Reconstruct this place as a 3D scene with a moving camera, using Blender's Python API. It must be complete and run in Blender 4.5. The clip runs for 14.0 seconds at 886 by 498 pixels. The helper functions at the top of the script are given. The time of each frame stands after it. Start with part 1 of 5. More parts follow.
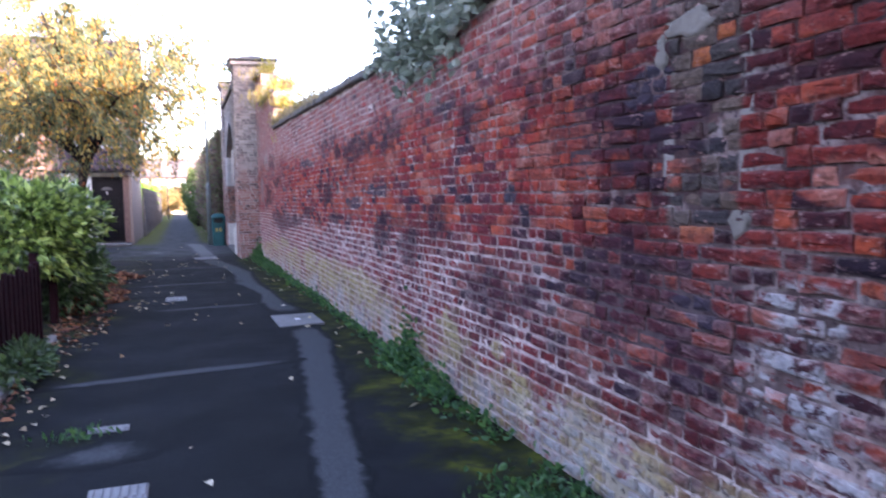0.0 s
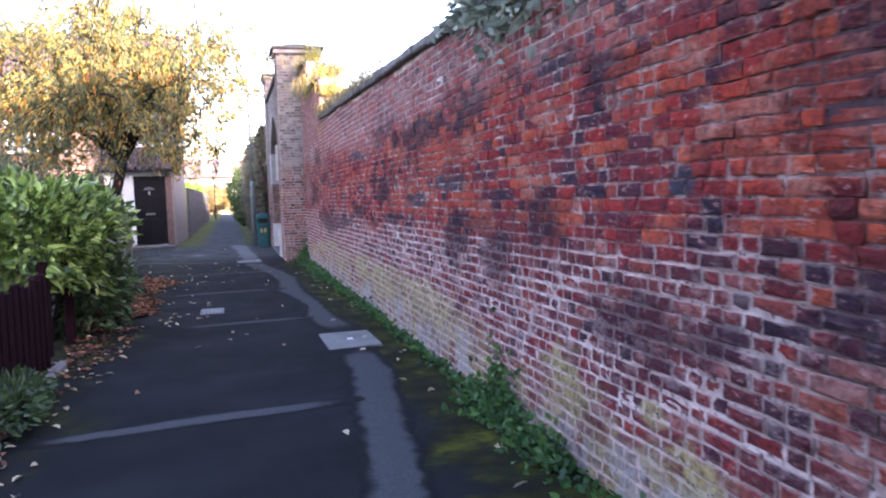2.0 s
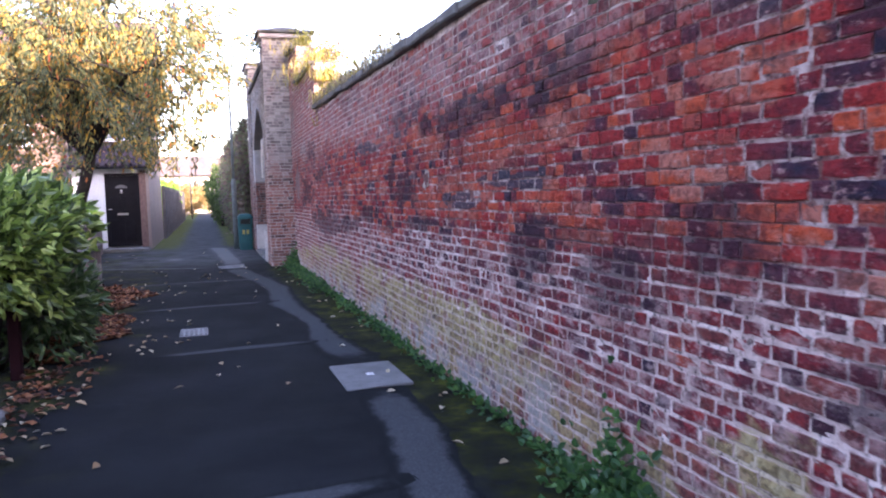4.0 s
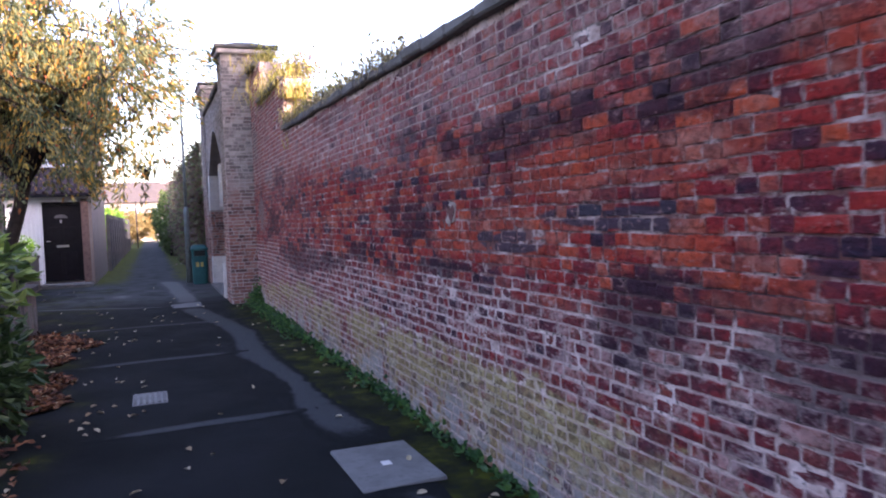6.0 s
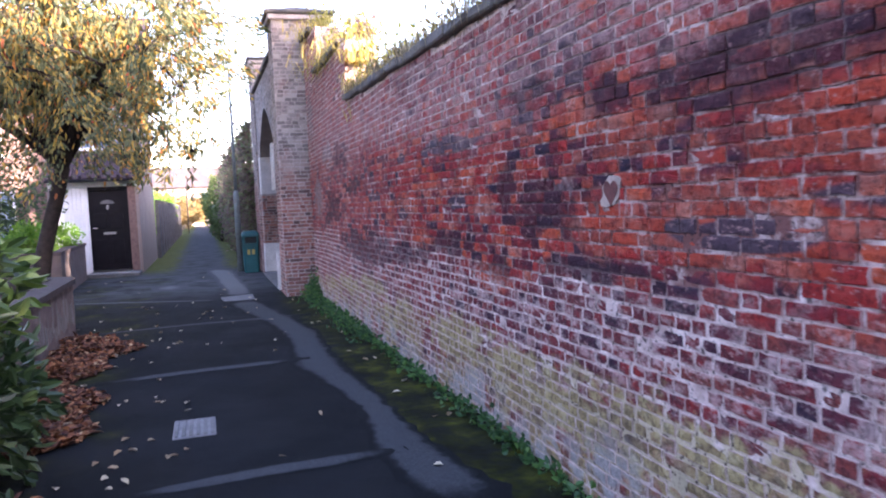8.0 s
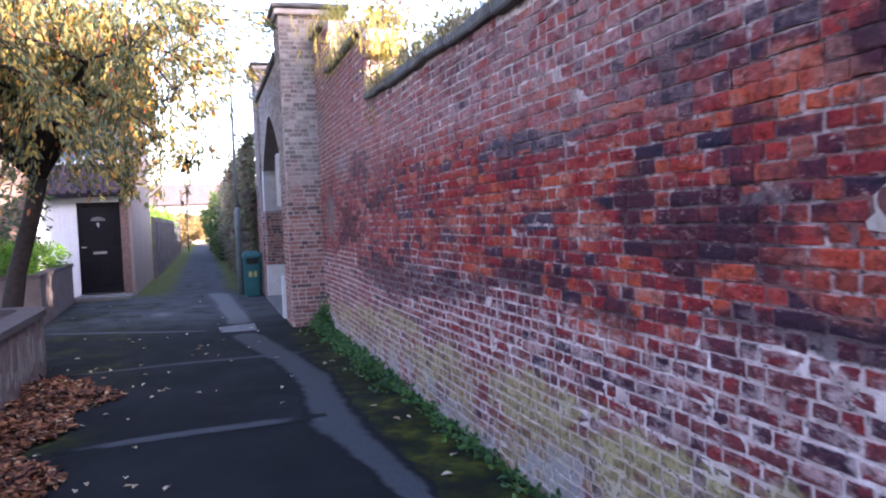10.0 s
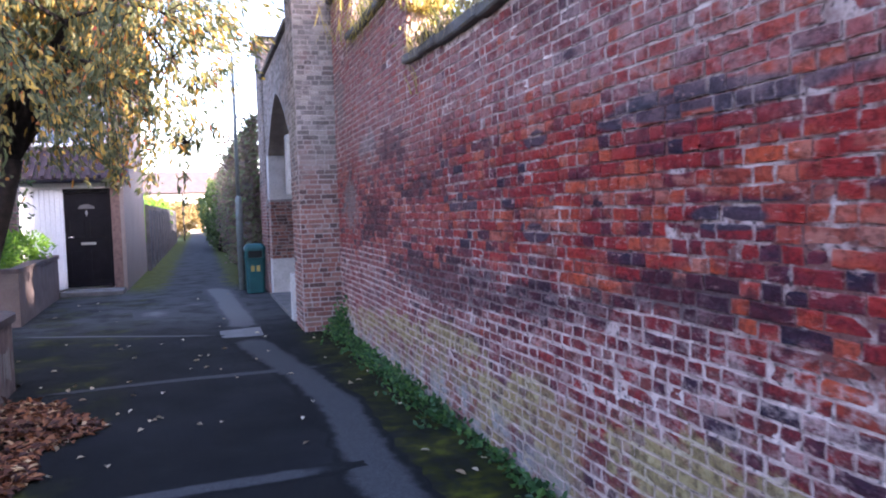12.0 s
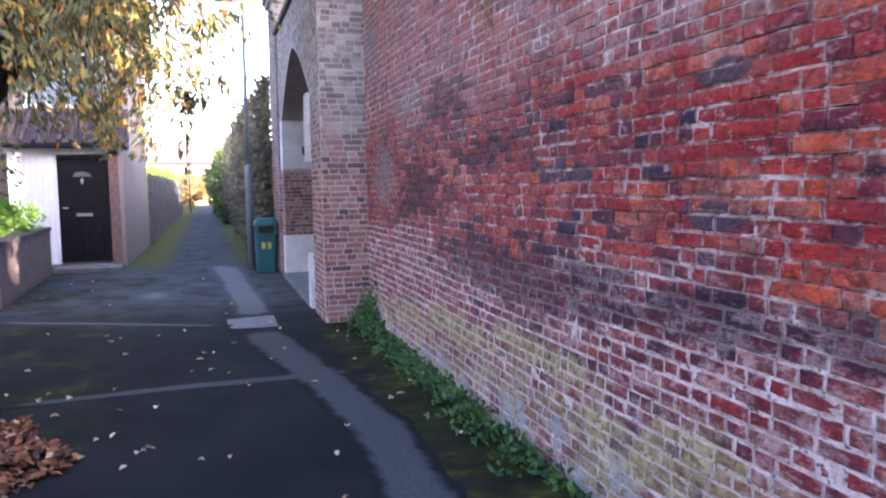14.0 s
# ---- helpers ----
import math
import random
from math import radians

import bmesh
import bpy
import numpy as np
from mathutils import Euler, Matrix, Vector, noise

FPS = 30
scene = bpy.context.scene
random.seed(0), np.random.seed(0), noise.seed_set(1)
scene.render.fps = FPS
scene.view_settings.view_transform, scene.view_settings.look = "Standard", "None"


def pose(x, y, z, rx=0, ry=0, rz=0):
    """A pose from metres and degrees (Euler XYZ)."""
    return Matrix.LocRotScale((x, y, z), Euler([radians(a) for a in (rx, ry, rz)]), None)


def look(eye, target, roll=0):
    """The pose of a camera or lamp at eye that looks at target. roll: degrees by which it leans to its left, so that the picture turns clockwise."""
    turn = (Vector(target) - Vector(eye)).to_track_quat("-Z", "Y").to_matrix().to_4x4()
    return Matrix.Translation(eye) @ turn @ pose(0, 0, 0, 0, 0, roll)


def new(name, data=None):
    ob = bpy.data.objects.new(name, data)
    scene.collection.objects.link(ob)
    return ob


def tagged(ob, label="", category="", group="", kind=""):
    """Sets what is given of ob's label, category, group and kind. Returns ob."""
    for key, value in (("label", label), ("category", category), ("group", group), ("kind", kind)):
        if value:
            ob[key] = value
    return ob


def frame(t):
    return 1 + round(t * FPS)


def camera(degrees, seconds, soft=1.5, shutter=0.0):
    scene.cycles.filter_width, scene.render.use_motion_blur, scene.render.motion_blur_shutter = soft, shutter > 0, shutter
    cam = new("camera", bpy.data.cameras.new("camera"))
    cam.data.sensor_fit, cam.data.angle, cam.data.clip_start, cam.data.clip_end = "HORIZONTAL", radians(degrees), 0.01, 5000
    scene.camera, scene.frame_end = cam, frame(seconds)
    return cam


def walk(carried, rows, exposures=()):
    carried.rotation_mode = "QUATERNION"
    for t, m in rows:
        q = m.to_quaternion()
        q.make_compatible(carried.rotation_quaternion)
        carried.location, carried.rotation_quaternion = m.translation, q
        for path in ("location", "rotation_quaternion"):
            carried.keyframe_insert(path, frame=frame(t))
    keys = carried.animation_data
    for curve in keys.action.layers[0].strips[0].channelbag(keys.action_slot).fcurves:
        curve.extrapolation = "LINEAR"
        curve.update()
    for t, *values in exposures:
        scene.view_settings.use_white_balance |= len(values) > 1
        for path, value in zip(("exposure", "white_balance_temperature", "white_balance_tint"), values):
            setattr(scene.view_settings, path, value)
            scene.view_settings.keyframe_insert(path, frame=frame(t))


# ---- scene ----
EXPOSURE = 2.95
cam = camera(60.8, 14.0, soft=2.0, shutter=0.4)
PATH = [
    (0, (0.276, 0.389, 1.437), (0.925, 2.276, 1.296), -1.13),
    (0.5, (0.247, 0.63, 1.442), (0.812, 2.547, 1.369), -1.89),
    (1, (0.316, 1.089, 1.437), (0.929, 2.99, 1.335), -1.32),
    (1.5, (0.334, 1.49, 1.43), (0.978, 3.377, 1.273), -1.12),
    (2, (0.437, 1.915, 1.42), (0.972, 3.837, 1.275), -1.8),
    (2.5, (0.397, 2.313, 1.401), (0.929, 4.237, 1.269), -0.6),
    (3, (0.34, 2.665, 1.433), (0.959, 4.562, 1.296), -1.14),
    (3.2, (0.371, 2.838, 1.395), (0.944, 4.749, 1.254), -1.17),
    (5.3, (0.266, 4.353, 1.523), (0.907, 6.24, 1.36), -2.29),
    (5.5, (0.283, 4.471, 1.514), (0.931, 6.357, 1.369), -1.76),
    (6, (0.227, 4.867, 1.539), (0.944, 6.732, 1.449), -2.14),
    (6.5, (0.298, 5.295, 1.469), (0.912, 7.193, 1.322), -3.04),
    (7, (0.34, 5.688, 1.516), (0.874, 7.607, 1.334), -3.18),
    (7.2, (0.33, 5.842, 1.519), (0.879, 7.759, 1.364), -2.86),
    (9.3, (0.28, 7.422, 1.603), (0.946, 9.304, 1.478), -2.81),
    (9.5, (0.296, 7.592, 1.591), (0.958, 9.475, 1.463), -1.88),
    (10, (0.371, 7.997, 1.565), (0.97, 9.904, 1.483), -2.4),
    (10.5, (0.382, 8.326, 1.578), (0.935, 10.246, 1.498), -1.54),
    (11, (0.288, 8.715, 1.588), (0.917, 10.61, 1.486), -0.62),
    (11.5, (0.295, 9.085, 1.564), (0.928, 10.979, 1.473), -1.24),
    (12, (0.319, 9.502, 1.586), (0.927, 11.404, 1.48), -1.84),
    (12.5, (0.305, 9.887, 1.561), (0.936, 11.782, 1.468), -1.33),
    (13, (0.285, 10.28, 1.543), (0.966, 12.154, 1.392), -0.49),
    (13.5, (0.363, 10.682, 1.573), (0.926, 12.599, 1.466), -3.48),
    (14, (0.337, 11.018, 1.567), (0.927, 12.921, 1.397), -0.91),
]
walk(cam, [(t, look(eye, target, roll)) for t, eye, target, roll in PATH], exposures=[
    (0, EXPOSURE + 0.38, 6380, 34), (0.5, EXPOSURE + 0.12, 6480, 34), (1.5, EXPOSURE + 0.35, 6530, 34), (2.0, EXPOSURE + 0.43, 6530, 34), (3.0, EXPOSURE + 0.32, 6480, 35), (5.5, EXPOSURE + 0.12, 6430, 36), (6.0, EXPOSURE - 0.35, 6380, 36),
    (6.5, EXPOSURE + 0.05, 6280, 36), (7.0, EXPOSURE + 0.3, 6330, 36), (9.5, EXPOSURE + 0.12, 6180, 34), (11.0, EXPOSURE + 0.2, 6130, 33), (12.0, EXPOSURE + 0.12, 6130, 33), (13.0, EXPOSURE + 0.45, 6330, 34), (14, EXPOSURE + 0.5, 6330, 33)])

# ---- sky and sun ----
SUN_AZ, SUN_EL = 150.0, 17.0   # degrees clockwise from +y, and above the horizon
world = bpy.data.worlds.new("world")
scene.world = world
world.use_nodes = True
wn = world.node_tree.nodes
sky = wn.new("ShaderNodeTexSky")
sky.sky_type, sky.sun_disc = "NISHITA", False
sky.sun_elevation, sky.sun_rotation = radians(SUN_EL), radians(SUN_AZ)
sky.dust_density, sky.air_density = 1.5, 1.0
wn["Background"].inputs["Strength"].default_value = 0.15
world.node_tree.links.new(sky.outputs["Color"], wn["Background"].inputs["Color"])
sun = new("sun", bpy.data.lights.new("sun", "SUN"))
sun.data.energy, sun.data.angle, sun.data.color = 4.5, radians(0.6), (1.0, 0.86, 0.66)
SUN_DIR = Vector((math.sin(radians(SUN_AZ)) * math.cos(radians(SUN_EL)), math.cos(radians(SUN_AZ)) * math.cos(radians(SUN_EL)), math.sin(radians(SUN_EL))))
sun.matrix_world = look(SUN_DIR * 60, (0, 0, 0))


# ---- materials ----
class Nodes:
    """A small builder of node materials."""

    def __init__(self, name, rough=0.8, metal=0.0, spec=0.4):
        self.mat = bpy.data.materials.new(name)
        self.mat.use_nodes = True
        self.t = self.mat.node_tree
        self.bsdf = self.t.nodes["Principled BSDF"]
        self.bsdf.inputs["Roughness"].default_value = rough
        self.bsdf.inputs["Metallic"].default_value = metal
        self.bsdf.inputs["Specular IOR Level"].default_value = spec
        self.geo = self.t.nodes.new("ShaderNodeNewGeometry")
        self.pos = self.geo.outputs["Position"]
        self.xyz = None
        self.single = False

    def link(self, a, b):
        self.t.links.new(a, b)

    def put(self, socket, value):
        if hasattr(value, "is_output"):
            self.link(value, socket)
        else:
            socket.default_value = value

    def noise(self, scale, detail=4.0, stretch=None, rough=0.55, shift=(0, 0, 0)):
        n = self.t.nodes.new("ShaderNodeTexNoise")
        n.inputs["Scale"].default_value, n.inputs["Detail"].default_value, n.inputs["Roughness"].default_value = scale, detail, rough
        m = self.t.nodes.new("ShaderNodeMapping")
        m.inputs["Scale"].default_value = stretch or (1, 1, 1)
        m.inputs["Location"].default_value = shift
        self.link(self.pos, m.inputs["Vector"])
        self.link(m.outputs["Vector"], n.inputs["Vector"])
        return n.outputs["Fac"]

    def ramp(self, fac, stops):
        r = self.t.nodes.new("ShaderNodeValToRGB")
        while len(r.color_ramp.elements) < len(stops):
            r.color_ramp.elements.new(0.5)
        for e, (p, c) in zip(r.color_ramp.elements, stops):
            e.position, e.color = p, (*c, 1) if len(c) == 3 else c
        self.put(r.inputs["Fac"], fac)
        return r.outputs["Color"]

    def step(self, fac, lo, hi, to_lo=0.0, to_hi=1.0):
        r = self.t.nodes.new("ShaderNodeMapRange")
        r.interpolation_type = "SMOOTHSTEP"
        self.put(r.inputs["Value"], fac)
        for k, v in (("From Min", lo), ("From Max", hi), ("To Min", to_lo), ("To Max", to_hi)):
            r.inputs[k].default_value = v
        return r.outputs["Result"]

    def math(self, op, a, b):
        m = self.t.nodes.new("ShaderNodeMath")
        m.operation = op
        self.put(m.inputs[0], a)
        self.put(m.inputs[1], b)
        return m.outputs[0]

    def mix(self, fac, a, b, blend="MIX"):
        m = self.t.nodes.new("ShaderNodeMix")
        m.data_type, m.blend_type = "RGBA", blend
        self.put(m.inputs[0], fac)
        for sock, v in ((m.inputs[6], a), (m.inputs[7], b)):
            self.put(sock, (*v, 1) if isinstance(v, tuple) and len(v) == 3 else v)
        return m.outputs[2]

    def axis(self, i):
        if self.xyz is None:
            self.xyz = self.t.nodes.new("ShaderNodeSeparateXYZ")
            self.link(self.pos, self.xyz.inputs[0])
        return self.xyz.outputs[i]

    def island(self):
        return self.geo.outputs["Random Per Island"]

    def object_random(self):
        return self.t.nodes.new("ShaderNodeObjectInfo").outputs["Random"]

    def bump(self, height, strength=0.5, distance=0.01):
        b = self.t.nodes.new("ShaderNodeBump")
        b.inputs["Strength"].default_value, b.inputs["Distance"].default_value = strength, distance
        self.put(b.inputs["Height"], height)
        self.link(b.outputs["Normal"], self.bsdf.inputs["Normal"])

    def color(self, c):
        self.put(self.bsdf.inputs["Base Color"], (*c, 1) if isinstance(c, tuple) and len(c) == 3 else c)

    def done(self):
        return self.mat


def plain(name, c, rough=0.7, metal=0.0, vary=0.25, scale=9.0, bump=0.2, spec=0.4):
    """One colour with soft blotches, fine grain and a little relief."""
    n = Nodes(name, rough, metal, spec)
    dark, light = tuple(v * (1 - vary) for v in c), tuple(min(1, v * (1 + vary)) for v in c)
    a = n.ramp(n.noise(scale, 5), [(0.3, dark), (0.7, light)])
    b = n.mix(n.step(n.noise(scale * 9, 3), 0.35, 0.75, 0, 0.3), a, tuple(v * 0.6 for v in c))
    n.color(b)
    if bump:
        n.bump(n.noise(scale * 12, 4), bump, 0.006)
    return n.done()


# stains on the garden wall: centre along the wall, height, half length, half height
SOOT = [(3.37, 1.72, 0.45, 0.16), (3.15, 0.95, 0.5, 0.24), (4.99, 1.95, 0.2, 0.09), (5.78, 1.27, 0.24, 0.15), (4.73, 0.84, 0.5, 0.14), (7.11, 2.0, 0.38, 0.15), (8.54, 1.98, 0.75, 0.12),
        (7.51, 1.09, 0.3, 0.19), (6.96, 1.21, 0.3, 0.06), (6.56, 1.0, 0.25, 0.16), (10.24, 1.47, 0.36, 0.15), (10.43, 2.14, 0.22, 0.06), (9.53, 2.0, 0.16, 0.08), (9.8, 1.17, 0.45, 0.05),
        (10.78, 1.6, 0.13, 0.12), (11.98, 1.22, 0.4, 0.08), (10.9, 1.1, 0.13, 0.09), (15.7, 1.77, 0.4, 0.07), (15.2, 1.02, 1.3, 0.16), (12.71, 1.12, 0.18, 0.08), (13.4, 1.05, 0.4, 0.1), (17.4, 1.5, 0.6, 0.2), (16.6, 2.2, 0.5, 0.12)]
BLUE = [(7.67, 1.5, 0.5, 0.05), (8.65, 1.38, 0.3, 0.05), (11.85, 1.96, 0.6, 0.06), (13.27, 1.96, 0.13, 0.06), (13.32, 1.45, 0.15, 0.06), (11.7, 1.53, 0.2, 0.04), (4.44, 1.43, 0.07, 0.04), (3.06, 1.86, 0.14, 0.07), (14.6, 1.62, 0.3, 0.05), (2.75, 0.98, 0.15, 0.06)]
SPALL = [(4.39, 1.9, 0.18, 0.06), (4.79, 1.86, 0.2, 0.09), (5.57, 1.81, 0.2, 0.11), (8.66, 1.41, 0.5, 0.15), (8.07, 1.75, 0.5, 0.13), (7.13, 1.76, 0.33, 0.08), (7.29, 1.4, 0.28, 0.08), (6.84, 1.25, 0.22, 0.1), (6.49, 2.0, 0.18, 0.08),
         (9.83, 1.95, 0.16, 0.09), (9.33, 1.83, 0.26, 0.07), (9.52, 1.38, 0.36, 0.11), (11.67, 2.24, 0.2, 0.09), (10.97, 1.74, 0.16, 0.05), (11.18, 1.51, 0.22, 0.07), (11.64, 1.66, 0.28, 0.05), (11.07, 1.02, 0.3, 0.08),
         (15.42, 2.35, 0.4, 0.15), (13.08, 1.54, 0.26, 0.07), (12.79, 1.24, 0.22, 0.09), (14.3, 2.33, 0.36, 0.09), (3.86, 1.63, 0.38, 0.2), (2.06, 1.47, 0.14, 0.07), (3.15, 0.77, 0.16, 0.06)]
OCHRE = [(5.5, 0.42, 0.28, 0.16), (4.38, 0.28, 0.2, 0.12), (8.9, 0.44, 1.6, 0.2), (4.66, 0.47, 0.1, 0.06), (10.4, 0.42, 1.1, 0.2), (11.9, 0.47, 0.7, 0.2), (16.35, 0.48, 0.8, 0.12), (14.07, 0.36, 0.6, 0.15), (14.9, 0.6, 0.7, 0.1), (13.44, 0.5, 0.3, 0.16), (18.0, 0.35, 0.5, 0.12)]
BLOOM = [(2.24, 1.06, 0.17, 0.09), (2.27, 0.8, 0.22, 0.14), (2.12, 0.5, 0.35, 0.18), (3.62, 0.2, 0.5, 0.17), (9.6, 0.88, 1.3, 0.2), (5.68, 0.68, 0.5, 0.13), (8.4, 0.9, 0.7, 0.2), (6.66, 1.08, 0.18, 0.06), (11.6, 0.93, 0.9, 0.17), (17.2, 0.25, 0.9, 0.17), (15.0, 0.3, 0.6, 0.15), (16.2, 0.8, 0.9, 0.14), (7.0, 0.75, 0.5, 0.15)]

CEMENT_SMEAR = [(18.7, 1.7, 0.45, 0.3), (19.2, 3.0, 0.3, 0.4), (17.6, 2.3, 0.4, 0.15)]


KINDS = {"SOOT": SOOT, "BLUE": BLUE, "SPALL": SPALL, "OCHRE": OCHRE, "BLOOM": BLOOM, "CEMENT": CEMENT_SMEAR, "CHALK": BLOOM[:4]}
SINGLE = (10.3, 12.5, 0.75, 1.75)   # stretch of wall whose bricks are objects of their own


def mark_stains(me):
    """Stores, point by point, how near the mesh lies to each kind of stain."""
    co = np.empty(len(me.vertices) * 3, np.float32)
    me.vertices.foreach_get("co", co)
    co = co.reshape(-1, 3)
    for kind, spots in KINDS.items():
        near = np.full(len(co), 3.0)
        for y, z, ry, rz in spots:
            near = np.minimum(near, np.hypot((co[:, 1] - y) / ry, (co[:, 2] - z) / rz))
        me.attributes.new("near_" + kind, "FLOAT", "POINT").data.foreach_set("value", (3.0 - near).astype(np.float32))
    return me


def stains(n, kind, fray, lo=1.25, hi=0.7):
    """A ragged mask over a few named places on the wall."""
    if n.single:
        best = None
        for y, z, ry, rz in KINDS[kind]:
            if y + 2 * ry < SINGLE[0] or y - 2 * ry > SINGLE[1] or z + 2 * rz < SINGLE[2] or z - 2 * rz > SINGLE[3]:
                continue
            a = n.math("MULTIPLY", n.math("SUBTRACT", n.axis(1), y), 1 / ry)
            b = n.math("MULTIPLY", n.math("SUBTRACT", n.axis(2), z), 1 / rz)
            d = n.math("SQRT", n.math("ADD", n.math("MULTIPLY", a, a), n.math("MULTIPLY", b, b)), 0.0)
            best = d if best is None else n.math("MINIMUM", best, d)
        if best is None:
            return 0.0
    else:
        at = n.t.nodes.new("ShaderNodeAttribute")
        at.attribute_name = "near_" + kind
        best = n.math("SUBTRACT", 3.0, at.outputs["Fac"])
    return n.step(n.math("ADD", best, fray), lo, hi)


def wall_tint(n, base, lime, r):
    """Weathering of the old garden wall: ochre and lime bloom low down, soot and pale lichen above; haze paled into its
    far end.
    """
    z, y = n.axis(2), n.axis(1)
    wob = n.math("MULTIPLY", n.math("SUBTRACT", n.noise(1.25, 6, (1, 0.9, 1.3), 0.62), 0.5), 0.95)
    zz = n.math("ADD", z, wob)
    per_brick = n.math("MULTIPLY", n.math("SUBTRACT", r, 0.5), 0.9)
    cloud = n.math("MULTIPLY", n.math("SUBTRACT", n.noise(5.5, 6, (1, 0.8, 1.4), 0.65, (1, 2, 3)), 0.5), 2.2)
    fray = n.math("ADD", cloud, per_brick)
    fine = n.noise(30, 6, shift=(3, 1, 7), rough=0.7)
    mid = n.noise(4.5, 5, (1, 0.8, 1.3), shift=(9, 2, 4))
    low = n.math("MULTIPLY", n.step(zz, 1.24, 1.0), n.step(n.math("ADD", n.noise(6.5, 6, (1, 0.7, 1.5), 0.68, (9, 2, 4)), n.math("MULTIPLY", per_brick, 0.3)), 0.36, 0.58, 0.2, 0.95))
    c = n.mix(low, base, n.mix(0.72, base, (0.105, 0.040, 0.050)))
    strip = n.math("MULTIPLY", n.math("MULTIPLY", n.step(y, 2.50, 2.54), n.step(y, 2.94, 2.90)), n.step(z, 1.25, 1.32, 0, 0.9))
    early = n.step(n.math("ADD", y, n.math("MULTIPLY", fray, 0.5)), 4.7, 3.2, 0, 0.8)
    rude = n.ramp(n.math("ADD", n.math("MULTIPLY", r, 0.75), n.math("MULTIPLY", n.noise(2.2, 4, (1, 0.7, 1.2), 0.6, (3, 6, 6)), 0.3)), [
        (0.08, (0.012, 0.009, 0.015)), (0.32, (0.034, 0.015, 0.020)), (0.48, (0.085, 0.016, 0.017)), (0.72, (0.19, 0.024, 0.020)), (0.86, (0.34, 0.062, 0.024)), (0.96, (0.28, 0.15, 0.14))])
    c = n.mix(n.math("MULTIPLY", early, n.step(zz, 0.2, 0.75, 0.35, 1.1)), c, rude)
    c = n.mix(strip, c, n.ramp(r, [(0.1, (0.05, 0.042, 0.045)), (0.5, (0.12, 0.098, 0.082)), (0.82, (0.17, 0.12, 0.09)), (0.9, (0.46, 0.13, 0.045))]))
    soot = n.math("MAXIMUM", n.step(n.math("ADD", n.noise(1.5, 6, (1, 0.65, 1.2), 0.65, (2, 5, 1)), n.math("MULTIPLY", per_brick, 0.12)), 0.57, 0.64, 0, 0.5), n.math("MULTIPLY", stains(n, "SOOT", fray, 1.45, 0.9), 0.9))
    c = n.mix(soot, c, n.mix(0.78, base, (0.044, 0.020, 0.031)))
    spall = n.math("MAXIMUM", n.math("MULTIPLY", n.step(n.math("ADD", n.noise(3.1, 5, (1, 0.6, 1.6), 0.6, (7, 3, 3)), n.math("MULTIPLY", per_brick, 0.2)), 0.57, 0.66, 0, 0.65), n.step(zz, 1.0, 1.3)), n.math("MULTIPLY", stains(n, "SPALL", fray, 1.3, 0.8), 0.8))
    c = n.mix(spall, c, n.mix(n.step(mid, 0.45, 0.65), n.mix(0.6, base, (0.56, 0.090, 0.034)), (0.52, 0.19, 0.135)))
    blue = n.math("MULTIPLY", stains(n, "BLUE", n.math("MULTIPLY", per_brick, 1.2), 1.25, 1.0), 0.9)
    c = n.mix(blue, c, n.mix(fine, (0.022, 0.022, 0.036), (0.10, 0.085, 0.11)))
    top = n.math("MULTIPLY", n.step(zz, 1.85, 2.3), n.math("MULTIPLY", n.step(y, 3.2, 5.5, 0.6, 1.0), n.step(n.noise(7, 6, (1, 0.9, 1.5), 0.65, (5, 1, 2)), 0.40, 0.58, 0.15, 0.8)))
    c = n.mix(top, c, (0.43, 0.255, 0.245))
    bloom = n.math("MULTIPLY", n.math("MAXIMUM", n.math("MULTIPLY", n.step(zz, 1.25, 0.95, 0, 0.75), n.step(y, 3.6, 5.5, 0.45, 1.0)), stains(n, "BLOOM", cloud)), n.math("MULTIPLY", n.step(y, 3.5, 9.0, 0.8, 1.0), n.step(n.noise(8.5, 8, (1, 0.7, 1.5), 0.72, (1, 8, 2)), 0.47, 0.60, 0, lime)))
    c = n.mix(bloom, c, n.mix(0.22, (0.60, 0.435, 0.405), base))
    chalk = n.math("MULTIPLY", stains(n, "CHALK", cloud, 1.3, 0.8), n.step(n.noise(12, 6, (1, 0.7, 1.4), 0.7, (4, 2, 6)), 0.45, 0.53, 0, 0.9))
    c = n.mix(chalk, c, n.ramp(fine, [(0.35, (0.34, 0.30, 0.30)), (0.6, (0.62, 0.57, 0.56))]))
    # paler, duller brick towards the far end, partly haze put into its colour
    dull = n.math("MULTIPLY", n.step(n.math("ADD", y, n.math("MULTIPLY", cloud, 1.2)), 12.5, 17.0, 0, 0.62), n.step(n.noise(11, 6, (1, 0.8, 1.4), 0.68, (2, 4, 8)), 0.40, 0.58, 0.45, 1.0))
    c = n.mix(dull, c, n.mix(0.35, (0.34, 0.195, 0.18), base))
    grey = stains(n, "CEMENT", n.math("MULTIPLY", cloud, 1.5))
    c = n.mix(n.math("MULTIPLY", grey, 0.75), c, n.ramp(fine, [(0.35, (0.20, 0.17, 0.165)), (0.65, (0.34, 0.30, 0.29))]))
    flecks = n.step(n.noise(19, 6, (1, 0.7, 1.6), 0.7, (8, 8, 1)), 0.58, 0.66, 0, 0.65)
    c = n.mix(flecks, c, (0.56, 0.31, 0.275))
    och = n.math("MAXIMUM", n.math("MULTIPLY", n.step(zz, 0.5, 0.3), n.step(n.noise(2.6, 5, shift=(4, 4, 4)), 0.42, 0.55, 0.1, 0.8)), n.math("MULTIPLY", stains(n, "OCHRE", n.math("MULTIPLY", cloud, 1.5)), n.step(mid, 0.25, 0.5, 0.45, 0.95)))
